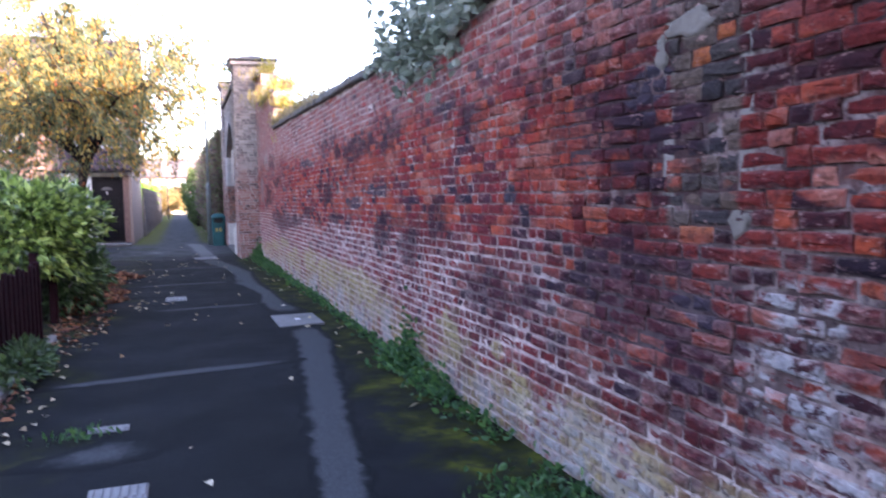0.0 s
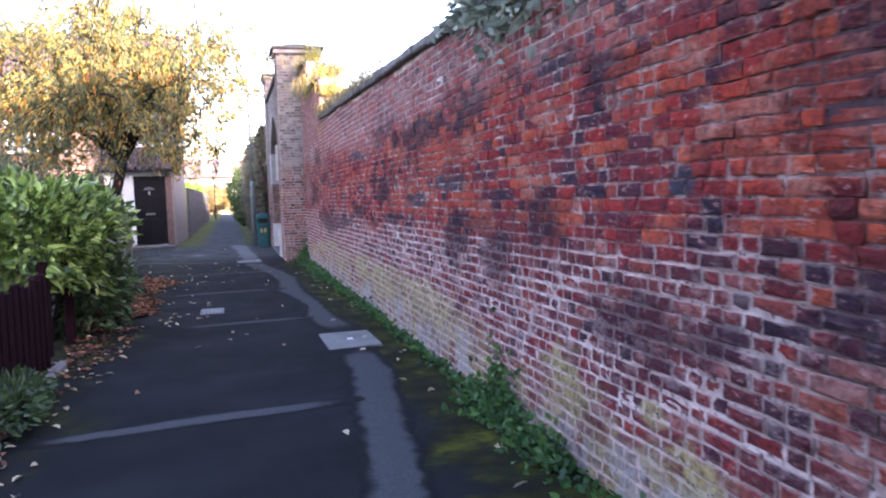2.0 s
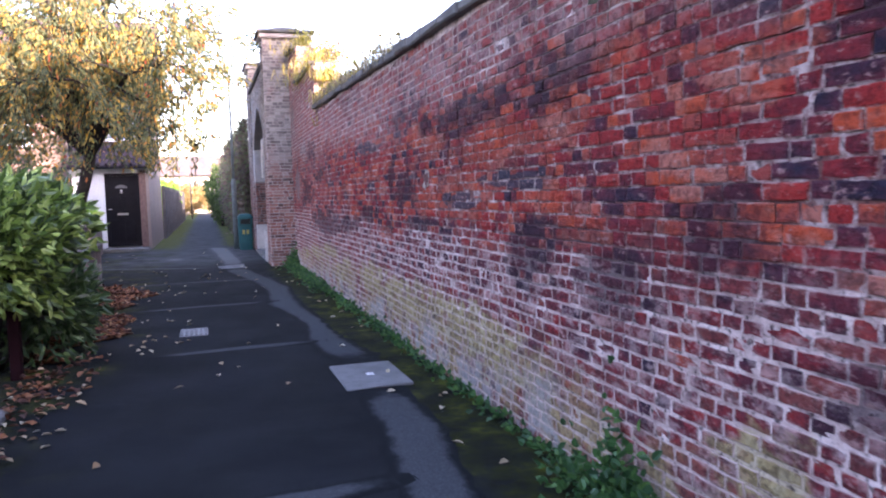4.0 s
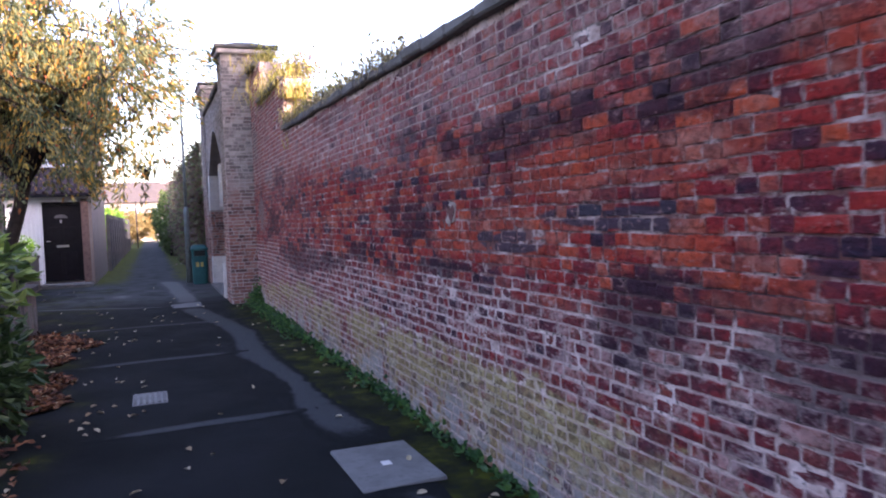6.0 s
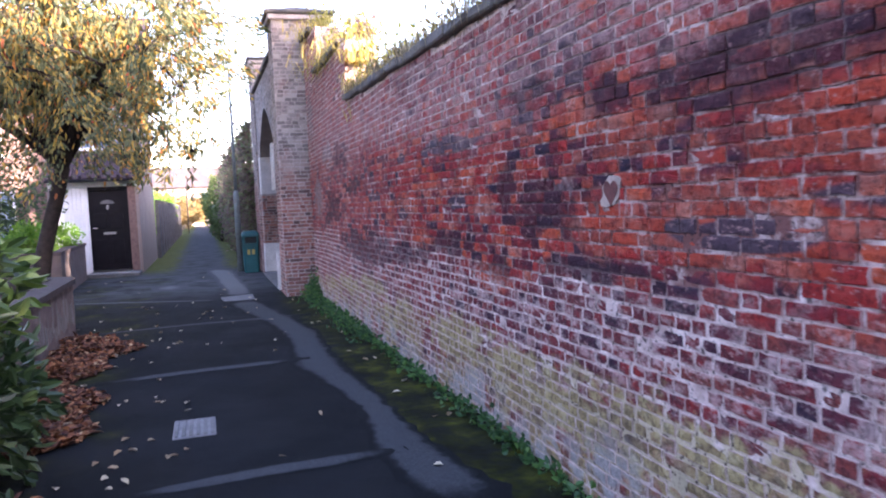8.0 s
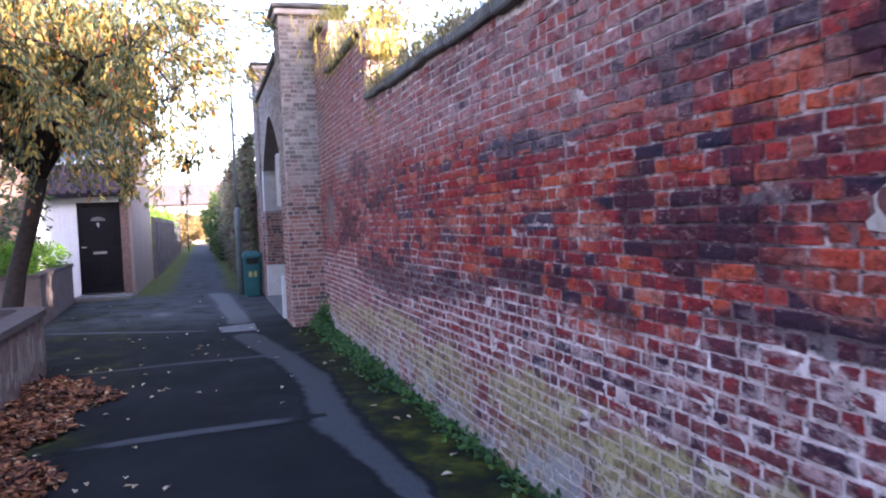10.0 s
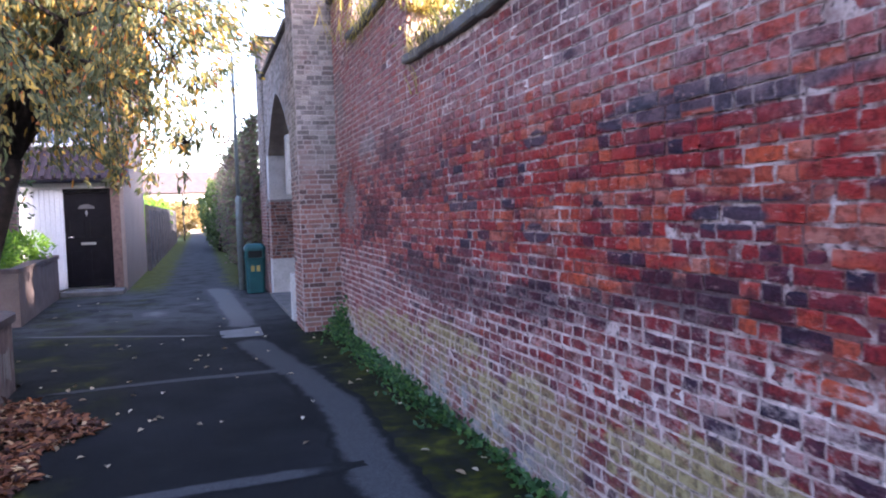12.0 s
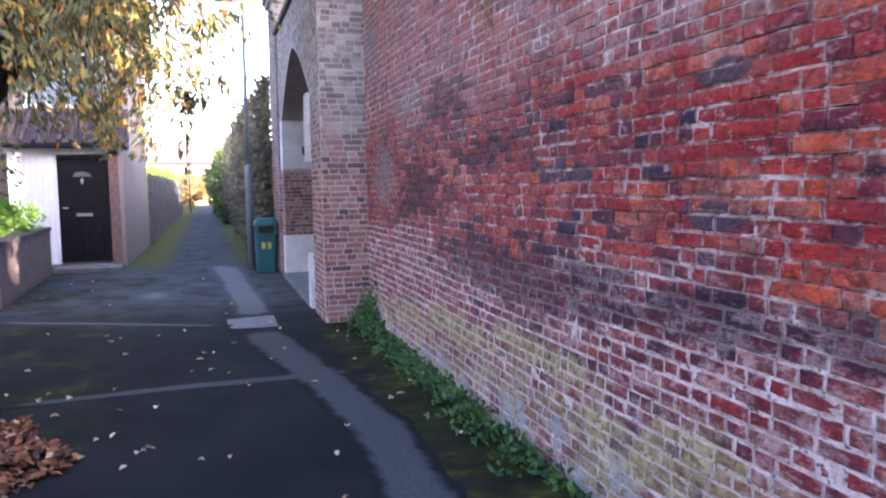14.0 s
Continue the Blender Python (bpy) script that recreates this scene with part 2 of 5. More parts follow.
    och = n.math("MULTIPLY", och, n.step(n.math("ADD", r, n.math("MULTIPLY", mid, 0.6)), 0.25, 0.5, 0.35, 1.0))
    c = n.mix(och, c, n.ramp(n.noise(9, 6, rough=0.65), [(0.3, (0.18, 0.125, 0.075)), (0.52, (0.42, 0.32, 0.15)), (0.72, (0.56, 0.47, 0.28))]))
    pale = n.math("MULTIPLY", n.step(zz, 0.34, 0.12), n.step(n.noise(5, 5, shift=(6, 1, 9)), 0.42, 0.54, 0, 0.85))
    c = n.mix(pale, c, n.ramp(fine, [(0.35, (0.26, 0.24, 0.23)), (0.6, (0.50, 0.48, 0.46))]))
    c = n.mix(n.step(fine, 0.46, 0.62, 0, 0.7), c, n.mix(0.7, c, (0.018, 0.010, 0.014)))
    c = n.mix(n.math("MULTIPLY", soot, 0.4), c, (0.040, 0.018, 0.028))
    return c, soot


def joint_lime(n):
    """How pale the joints are, place by place: white low down and under the coping, patchy red between."""
    z = n.math("ADD", n.axis(2), n.math("MULTIPLY", n.math("SUBTRACT", n.noise(1.25, 6, (1, 0.9, 1.3), 0.62), 0.5), 0.95))
    band = n.math("MULTIPLY", n.step(z, 1.05, 1.25), n.step(z, 2.3, 2.0))
    return n.math("SUBTRACT", 1.0, n.math("MULTIPLY", band, n.step(n.noise(6, 6, shift=(3, 3, 3), rough=0.7), 0.46, 0.60, 0.95, 0.25)))


def brick_mat(name, single):
    n = Nodes(name, 0.92, spec=0.12)
    n.bsdf.inputs["Diffuse Roughness"].default_value = 1.0
    n.single = single
    r = n.object_random() if single else n.island()
    clump = n.math("MULTIPLY", n.math("SUBTRACT", n.noise(2.6, 5, (1, 0.6, 1.3), 0.65, (5, 5, 2)), 0.5), 1.3)
    fac = n.math("ADD", n.math("ADD", n.math("MULTIPLY", r, 0.85), 0.08), clump)
    base = n.ramp(fac, [(0.0, (0.034, 0.024, 0.042)), (0.10, (0.09, 0.030, 0.046)), (0.24, (0.18, 0.029, 0.038)), (0.42, (0.30, 0.027, 0.028)),
                        (0.60, (0.40, 0.036, 0.029)), (0.76, (0.34, 0.070, 0.056)), (0.90, (0.54, 0.082, 0.032)), (1.0, (0.48, 0.16, 0.115))])
    c, soot = wall_tint(n, base, 0.9, r)
    at = n.t.nodes.new("ShaderNodeAttribute")
    at.attribute_name = "inner"
    rim = n.step(n.math("ADD", at.outputs["Fac"], n.math("MULTIPLY", n.math("SUBTRACT", n.noise(26, 5, shift=(2, 9, 4), rough=0.65), 0.5), 1.9)), 0.62, 0.30)
    lime = n.ramp(n.noise(9, 5, shift=(7, 7, 1)), [(0.3, (0.38, 0.24, 0.21)), (0.7, (0.68, 0.53, 0.49))])
    rim = n.math("MULTIPLY", rim, n.math("SUBTRACT", 1.0, n.math("MULTIPLY", soot, 0.8)))
    n.color(n.mix(n.math("MULTIPLY", rim, n.math("MULTIPLY", joint_lime(n), n.step(n.axis(1), 3.0, 5.2, 0.2, 0.8))), c, lime))
    n.bump(n.math("ADD", n.math("MULTIPLY", n.noise(17, 6, (1, 1, 1.1), 0.7), 1.3), n.math("ADD", n.noise(45, 6, rough=0.75), n.math("MULTIPLY", n.noise(150, 3), 0.3))), 1.0, 0.018)
    return n.done()


def mortar_mat():
    n = Nodes("old_lime_mortar", 0.95, spec=0.2)
    n.bsdf.inputs["Diffuse Roughness"].default_value = 1.0
    base = n.ramp(n.noise(8, 6, rough=0.65), [(0.3, (0.33, 0.215, 0.185)), (0.5, (0.62, 0.46, 0.415)), (0.7, (0.86, 0.71, 0.66))])
    z = n.math("ADD", n.axis(2), n.math("MULTIPLY", n.math("SUBTRACT", n.noise(1.25, 6, (1, 0.9, 1.3), 0.62), 0.5), 0.95))
    fray = n.math("MULTIPLY", n.math("SUBTRACT", n.noise(5.5, 6, (1, 0.8, 1.4), 0.65, (1, 2, 3)), 0.5), 2.2)
    c = n.mix(joint_lime(n), (0.17, 0.058, 0.05), base)
    c = n.mix(n.math("MULTIPLY", n.step(n.axis(1), 4.7, 3.2, 0, 0.9), n.math("MULTIPLY", n.step(z, 0.35, 0.8), n.step(n.noise(4.2, 5, shift=(8, 3, 1)), 0.45, 0.56, 1.0, 0.6))), c, (0.06, 0.030, 0.030))
    c = n.mix(n.math("MULTIPLY", stains(n, "SOOT", fray, 1.45, 0.9), 0.8), c, (0.065, 0.037, 0.043))
    c = n.mix(n.math("MULTIPLY", stains(n, "OCHRE", n.math("MULTIPLY", fray, 1.5)), 0.7), c, (0.50, 0.41, 0.24))
    c = n.mix(n.math("MULTIPLY", n.step(z, 0.5, 0.3), n.step(n.noise(3), 0.4, 0.6, 0.2, 0.8)), c, (0.36, 0.30, 0.20))
    edge = n.math("MULTIPLY", n.math("ADD", n.step(n.math("ABSOLUTE", n.math("SUBTRACT", n.axis(1), 2.5), 0.0), 0.045, 0.02), n.step(n.math("ABSOLUTE", n.math("SUBTRACT", n.axis(1), 2.93), 0.0), 0.045, 0.02)), n.step(n.axis(2), 1.25, 1.4))
    c = n.mix(edge, c, (0.30, 0.255, 0.225))
    c = n.mix(n.step(n.noise(34, 5), 0.53, 0.66, 0, 0.85), c, (0.04, 0.022, 0.026))
    n.color(c)
    n.bump(n.noise(60, 6, rough=0.7), 1.0, 0.015)
    return n.done()


def pier_brick_mat():
    n = Nodes("pier_brick", 0.92, spec=0.25)
    base = n.ramp(n.island(), [(0.0, (0.10, 0.055, 0.052)), (0.3, (0.22, 0.08, 0.066)), (0.7, (0.33, 0.115, 0.085)), (1.0, (0.36, 0.20, 0.16))])
    z = n.math("ADD", n.axis(2), n.math("MULTIPLY", n.math("SUBTRACT", n.noise(1.4, 4), 0.5), 1.2))
    grey = n.math("MULTIPLY", n.step(z, 1.5, 2.7, 0.12, 0.95), n.step(n.noise(3.3, 4), 0.3, 0.5, 0.6, 1.0))
    c = n.mix(grey, base, n.ramp(n.island(), [(0, (0.19, 0.17, 0.16)), (0.5, (0.33, 0.295, 0.275)), (1, (0.48, 0.42, 0.39))]))
    c = n.mix(n.math("MULTIPLY", n.step(z, 0.9, 0.2, 0, 0.4), n.step(n.noise(8), 0.4, 0.6)), c, (0.10, 0.08, 0.06))
    c = n.mix(n.step(n.noise(5.5, 6, rough=0.65, shift=(2, 2, 2)), 0.5, 0.66, 0, 0.6), c, (0.13, 0.10, 0.095))
    c = n.mix(n.step(n.noise(14, 6, rough=0.7, shift=(1, 7, 2)), 0.58, 0.7, 0, 0.6), c, (0.46, 0.40, 0.38))
    at = n.t.nodes.new("ShaderNodeAttribute")
    at.attribute_name = "inner"
    rim = n.step(n.math("ADD", at.outputs["Fac"], n.math("MULTIPLY", n.math("SUBTRACT", n.noise(20, 5, shift=(2, 9, 4), rough=0.65), 0.5), 1.9)), 0.62, 0.30, 0, 0.7)
    n.color(n.mix(rim, c, (0.58, 0.49, 0.46)))
    n.bsdf.inputs["Diffuse Roughness"].default_value = 1.0
    n.bump(n.noise(45, 5, rough=0.7), 1.0, 0.014)
    return n.done()


def asphalt_mat():
    n = Nodes("worn_asphalt", 0.9, spec=0.08)
    x, y = n.axis(0), n.axis(1)
    grit = n.ramp(n.noise(160, 3), [(0.3, (0.0045, 0.0055, 0.006)), (0.6, (0.009, 0.0105, 0.012)), (0.8, (0.033, 0.036, 0.038))])
    big = n.step(n.noise(0.8, 5), 0.4, 0.65, 0, 0.5)
    c = n.mix(big, grit, n.mix(0.35, grit, (0.03, 0.033, 0.040)))
    # lighter, worn crossing beyond the last trench, with haze lifted into its colour
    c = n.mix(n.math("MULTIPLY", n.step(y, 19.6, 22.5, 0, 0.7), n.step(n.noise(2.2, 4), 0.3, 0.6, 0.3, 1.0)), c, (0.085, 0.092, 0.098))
    ragged = n.math("ADD", x, n.math("MULTIPLY", n.math("SUBTRACT", n.noise(2.2, 6, rough=0.65), 0.5), 1.1))
    edge_r = n.math("MULTIPLY", n.step(ragged, 1.35, 1.65), n.step(y, 21.0, 19.5))
    edge_l = n.math("MULTIPLY", n.step(ragged, -0.30, -0.75), n.step(n.noise(1.3, 4), 0.42, 0.64, 0, 0.75))
    moss = n.math("MULTIPLY", n.math("MAXIMUM", edge_r, edge_l), n.step(n.noise(14, 5), 0.3, 0.62, 0.25, 1.0))
    moss_c = n.ramp(n.noise(3.1, 5), [(0.38, (0.009, 0.010, 0.005)), (0.53, (0.024, 0.029, 0.005)), (0.70, (0.075, 0.085, 0.009))])
    c = n.mix(moss, c, moss_c)
    # green strips on both sides of the far passage
    far = n.math("MULTIPLY", n.step(y, 26.0, 28.5), n.math("MAXIMUM", n.step(ragged, -0.35, -0.7), n.step(ragged, 0.75, 1.0)))
    c = n.mix(n.math("MULTIPLY", far, n.step(n.noise(9, 4), 0.25, 0.5, 0.5, 1.0)), c, n.ramp(n.noise(5, 4), [(0.3, (0.045, 0.055, 0.013)), (0.7, (0.10, 0.115, 0.02))]))
    n.color(c)
    n.put(n.bsdf.inputs["Roughness"], n.step(n.noise(1.5, 4), 0.3, 0.7, 0.85, 0.98))
    n.bump(n.math("ADD", n.noise(110, 4, rough=0.7), n.math("MULTIPLY", moss, 0.6)), 0.55, 0.008)
    return n.done()


def leaf_mat(name, stops, rough=0.5, through_light=0.35, spec=0.4):
    n = Nodes(name, rough, spec=spec)
    c = n.ramp(n.island(), stops)
    c = n.mix(n.step(n.noise(1.3, 3), 0.4, 0.65, 0, 0.55), c, n.mix(0.6, c, stops[0][1]))
    n.color(c)
    tr = n.t.nodes.new("ShaderNodeBsdfTranslucent")
    n.put(tr.inputs["Color"], n.mix(0.5, c, (1, 1, 1), "OVERLAY"))
    ms = n.t.nodes.new("ShaderNodeMixShader")
    ms.inputs[0].default_value = through_light
    n.link(n.bsdf.outputs[0], ms.inputs[1])
    n.link(tr.outputs[0], ms.inputs[2])
    n.link(ms.outputs[0], n.t.nodes["Material Output"].inputs["Surface"])
    return n.done()


def pebbledash_mat():
    n = Nodes("pebbledash", 0.95, spec=0.2)
    c = n.ramp(n.noise(70, 4), [(0.3, (0.21, 0.165, 0.145)), (0.5, (0.29, 0.235, 0.21)), (0.7, (0.37, 0.31, 0.28))])
    c = n.mix(n.step(n.axis(2), 1.4, 0.2, 0, 0.4), c, (0.20, 0.15, 0.13))
    c = n.mix(n.step(n.noise(0.9, 5), 0.45, 0.65, 0, 0.35), c, (0.22, 0.19, 0.17))
    n.color(c)
    n.bump(n.noise(85, 4, rough=0.7), 0.6, 0.006)
    return n.done()


def stone_mat(name, c, vary=0.35):
    n = Nodes(name, 0.9, spec=0.25)
    a = n.ramp(n.noise(3.5, 6), [(0.3, tuple(v * (1 - vary) for v in c)), (0.65, c), (0.8, tuple(min(0.85, v * 1.2) for v in c))])
    a = n.mix(n.step(n.noise(30, 5), 0.5, 0.72, 0, 0.5), a, tuple(v * 0.45 for v in c))
    n.color(a)
    n.bump(n.noise(50, 6, rough=0.7), 0.7, 0.01)
    return n.done()


BRICK, BRICK_ONE, MORTAR, PIER_BRICK = brick_mat("old_brick", False), brick_mat("old_brick_piece", True), mortar_mat(), pier_brick_mat()
ASPHALT = asphalt_mat()


def patch_mat():
    """Pale trench fill that frays into the dark asphalt along its edges."""
    n = Nodes("trench_fill", 0.93, spec=0.08)
    at = n.t.nodes.new("ShaderNodeAttribute")
    at.attribute_name = "fill"
    body = n.math("ADD", at.outputs["Fac"], n.math("MULTIPLY", n.math("SUBTRACT", n.math("ADD", n.math("MULTIPLY", n.noise(9, 6, rough=0.7), 0.6), n.math("MULTIPLY", n.noise(1.7, 5, shift=(4, 1, 0)), 0.4)), 0.52), 1.5))
    grit = n.ramp(n.noise(160, 3), [(0.3, (0.0045, 0.0055, 0.006)), (0.6, (0.009, 0.0105, 0.012)), (0.8, (0.033, 0.036, 0.038))])
    # beyond the crossing both tones take the same haze-lifted paleness
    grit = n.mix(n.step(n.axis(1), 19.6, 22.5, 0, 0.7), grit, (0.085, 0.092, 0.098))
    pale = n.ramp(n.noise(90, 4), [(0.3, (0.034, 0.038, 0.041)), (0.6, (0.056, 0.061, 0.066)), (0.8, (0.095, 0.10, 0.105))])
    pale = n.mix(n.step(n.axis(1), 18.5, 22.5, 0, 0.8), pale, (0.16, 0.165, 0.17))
    n.color(n.mix(n.step(body, 0.2, 0.75, 0, 0.95), grit, pale))
    n.bump(n.noise(110, 4, rough=0.7), 0.5, 0.008)
    return n.done()


PATCH = patch_mat()
CONCRETE = stone_mat("concrete_slab", (0.18, 0.18, 0.178))
COPING = stone_mat("mossy_coping", (0.15, 0.135, 0.125), 0.5)
LIME = stone_mat("whitewashed_stone", (0.66, 0.64, 0.62), 0.25)
RENDER_GREY = stone_mat("weathered_render", (0.40, 0.36, 0.345), 0.35)
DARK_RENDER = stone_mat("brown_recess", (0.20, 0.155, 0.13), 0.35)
PEBBLE = pebbledash_mat()
WHITE = plain("white_paint", (0.80, 0.81, 0.82), 0.45, vary=0.05, scale=3, bump=0.05)
DOOR_BLACK = plain("dark_door_paint", (0.008, 0.007, 0.010), 0.4, vary=0.25, bump=0.05, spec=0.2)
CHROME = plain("brushed_metal", (0.6, 0.58, 0.55), 0.35, 1.0, 0.1, bump=0)
ROOF = plain("brown_roof_tile", (0.055, 0.037, 0.043), 0.85, vary=0.3, scale=6, bump=0.5)
BIN_GREEN = plain("green_plastic", (0.009, 0.095, 0.10), 0.45, vary=0.18, scale=4, bump=0.1)
BIN_DARK = plain("dark_opening", (0.01, 0.012, 0.012), 0.6, bump=0)
GOLD = plain("gold_print", (0.45, 0.33, 0.10), 0.5, bump=0)
STEEL = plain("grey_green_steel", (0.20, 0.235, 0.23), 0.5, 0.2, 0.2, bump=0.1)
IRON = plain("rusty_iron", (0.05, 0.04, 0.04), 0.7, 0.4, bump=0.3)
CASTIRON = plain("worn_cast_iron", (0.16, 0.16, 0.165), 0.6, 0.3, 0.3, bump=0.5)
POST_GREY = plain("grey_post_concrete", (0.085, 0.085, 0.09), 0.9, vary=0.3, scale=6, bump=0.4)
FENCE_BROWN = plain("brown_fence_stain", (0.014, 0.0045, 0.006), 0.9, vary=0.35, scale=7, bump=0.4, spec=0.08)
FENCE_GREY = plain("grey_fence_wood", (0.042, 0.050, 0.070), 0.85, vary=0.35, scale=7, bump=0.4)
BARK = plain("dark_bark", (0.024, 0.018, 0.016), 0.95, vary=0.45, scale=14, bump=1.0)
SOIL = plain("garden_soil", (0.045, 0.035, 0.025), 0.95, vary=0.5, scale=5, bump=0.8)
GLASS_BLUE = plain("window_glass", (0.22, 0.28, 0.34), 0.08, 0.0, 0.1, bump=0, spec=0.8)
CREAM = stone_mat("cream_paint", (0.50, 0.38, 0.32), 0.5)
HEART_RED = plain("heart_red", (0.11, 0.032, 0.028), 0.9, vary=0.3, scale=30, bump=0.5)
HOUSE_BRICK = plain("house_brick_wash", (0.19, 0.12, 0.10), 0.9, vary=0.3, scale=12, bump=0.5)
TREE_LEAF = leaf_mat("autumn_leaf", [(0.0, (0.065, 0.09, 0.045)), (0.42, (0.12, 0.14, 0.065)), (0.66, (0.22, 0.21, 0.085)), (0.86, (0.50, 0.34, 0.06)), (0.97, (0.46, 0.22, 0.05)), (1.0, (0.40, 0.07, 0.03))], 0.55, 0.42)
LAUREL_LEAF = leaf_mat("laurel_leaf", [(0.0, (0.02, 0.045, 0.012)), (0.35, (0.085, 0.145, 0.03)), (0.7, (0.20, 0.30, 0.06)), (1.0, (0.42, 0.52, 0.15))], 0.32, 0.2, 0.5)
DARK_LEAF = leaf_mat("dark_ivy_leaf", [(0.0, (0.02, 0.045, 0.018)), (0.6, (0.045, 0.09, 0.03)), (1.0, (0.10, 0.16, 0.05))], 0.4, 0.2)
WEED_LEAF = leaf_mat("weed_leaf", [(0.0, (0.02, 0.06, 0.022)), (0.6, (0.045, 0.13, 0.04)), (1.0, (0.10, 0.21, 0.05))], 0.5, 0.3)
FRESH_LEAF = leaf_mat("fresh_leaf", [(0.0, (0.06, 0.16, 0.015)), (1.0, (0.20, 0.38, 0.04))], 0.5, 0.3)
HEDGE_LEAF = leaf_mat("hedge_leaf", [(0.0, (0.11, 0.085, 0.075)), (0.35, (0.20, 0.135, 0.11)), (0.65, (0.19, 0.18, 0.10)), (1.0, (0.15, 0.21, 0.09))], 0.6, 0.25)
YELLOW_LEAF = leaf_mat("yellow_leaf", [(0.0, (0.16, 0.12, 0.05)), (0.5, (0.25, 0.17, 0.06)), (1.0, (0.28, 0.24, 0.10))], 0.6, 0.35)
DRY_GRASS = leaf_mat("dry_grass", [(0.0, (0.16, 0.15, 0.04)), (0.5, (0.42, 0.33, 0.09)), (1.0, (0.60, 0.46, 0.16))], 0.7, 0.4)
FALLEN = leaf_mat("fallen_leaf", [(0.0, (0.035, 0.014, 0.010)), (0.4, (0.10, 0.034, 0.016)), (0.7, (0.20, 0.072, 0.026)), (0.9, (0.30, 0.14, 0.06)), (1.0, (0.44, 0.34, 0.2))], 0.7, 0.1)
PALE_FALLEN = leaf_mat("pale_fallen_leaf", [(0.0, (0.22, 0.15, 0.08)), (0.5, (0.40, 0.34, 0.22)), (1.0, (0.58, 0.53, 0.40))], 0.7, 0.1)


# ---- building blocks ----
def mesh_of(name, verts, faces, material, smooth=False):
    me = bpy.data.meshes.new(name)
    me.from_pydata([tuple(v) for v in verts], [], [tuple(f) for f in faces])
    me.materials.append(material)
    if smooth:
        me.polygons.foreach_set("use_smooth", [True] * len(me.polygons))
    me.update()
    return me


def child(ob, parent):
    if parent is not None:
        ob.parent = parent
        ob.matrix_parent_inverse = parent.matrix_world.inverted() if parent.parent is None else Matrix()
    return ob


def part(name, bm, material, parent=None, label="", smooth=False):
    """Links a bmesh as one mesh object under a thing or a part."""
    me = bpy.data.meshes.new(name)
    bm.to_mesh(me)
    bm.free()
    me.materials.append(material)
    if smooth:
        me.polygons.foreach_set("use_smooth", [True] * len(me.polygons))
    ob = new(name, me)
    if parent is not None:
        ob.parent = parent
    if label:
        tagged(ob, label)
    return ob


def raw(name, verts, faces, material, parent=None, label="", smooth=False, kind=""):
    ob = new(name, mesh_of(name, verts, faces, material, smooth))
    if parent is not None:
        ob.parent = parent
    return tagged(ob, label, kind=kind)


def box(x0, x1, y0, y1, z0, z1, bevel=0.008, bm=None, rough=0.0, seed=0):
    """A bevelled block, with slightly wandering corners when rough."""
    b = bmesh.new()
    bmesh.ops.create_cube(b, size=1)
    rng = random.Random(seed)
    for v in b.verts:
        v.co = Vector(((x0 + x1) / 2 + v.co.x * (x1 - x0), (y0 + y1) / 2 + v.co.y * (y1 - y0), (z0 + z1) / 2 + v.co.z * (z1 - z0)))
        if rough:
            v.co += Vector([rng.uniform(-rough, rough) for _ in range(3)])
    if bevel:
        bmesh.ops.bevel(b, geom=b.edges[:], offset=bevel, segments=1, affect="EDGES")
    if bm is None:
        return b
    me = bpy.data.meshes.new("tmp")
    b.to_mesh(me)
    b.free()
    bm.from_mesh(me)
    bpy.data.meshes.remove(me)
    return bm


def thing(name, label, category, at=(0, 0, 0), group="", kind=""):
    ob = new(name)
    ob.location = at
    ob.empty_display_size = 0.1
    return tagged(ob, label, category, group, kind)


def tube(points, radii, sides=8):
    """A tapered round bar along points, as verts and faces."""
    vs, fs = [], []
    pts = [Vector(p) for p in points]
    for i, p in enumerate(pts):
        d = (pts[min(i + 1, len(pts) - 1)] - pts[max(i - 1, 0)]).normalized()
        a = d.orthogonal().normalized()
        b = d.cross(a)
        for k in range(sides):
            w = 2 * math.pi * k / sides
            vs.append(p + (a * math.cos(w) + b * math.sin(w)) * radii[i])
    for i in range(len(pts) - 1):
        for k in range(sides):
            k2 = (k + 1) % sides
            fs.append((i * sides + k, i * sides + k2, (i + 1) * sides + k2, (i + 1) * sides + k))
    fs.append(tuple(range(sides))[::-1])
    fs.append(tuple((len(pts) - 1) * sides + k for k in range(sides)))
    return vs, fs


def join(lists):
    vs, fs = [], []
    for v, f in lists:
        o = len(vs)
        vs += list(v)
        fs += [tuple(i + o for i in q) for q in f]
    return vs, fs


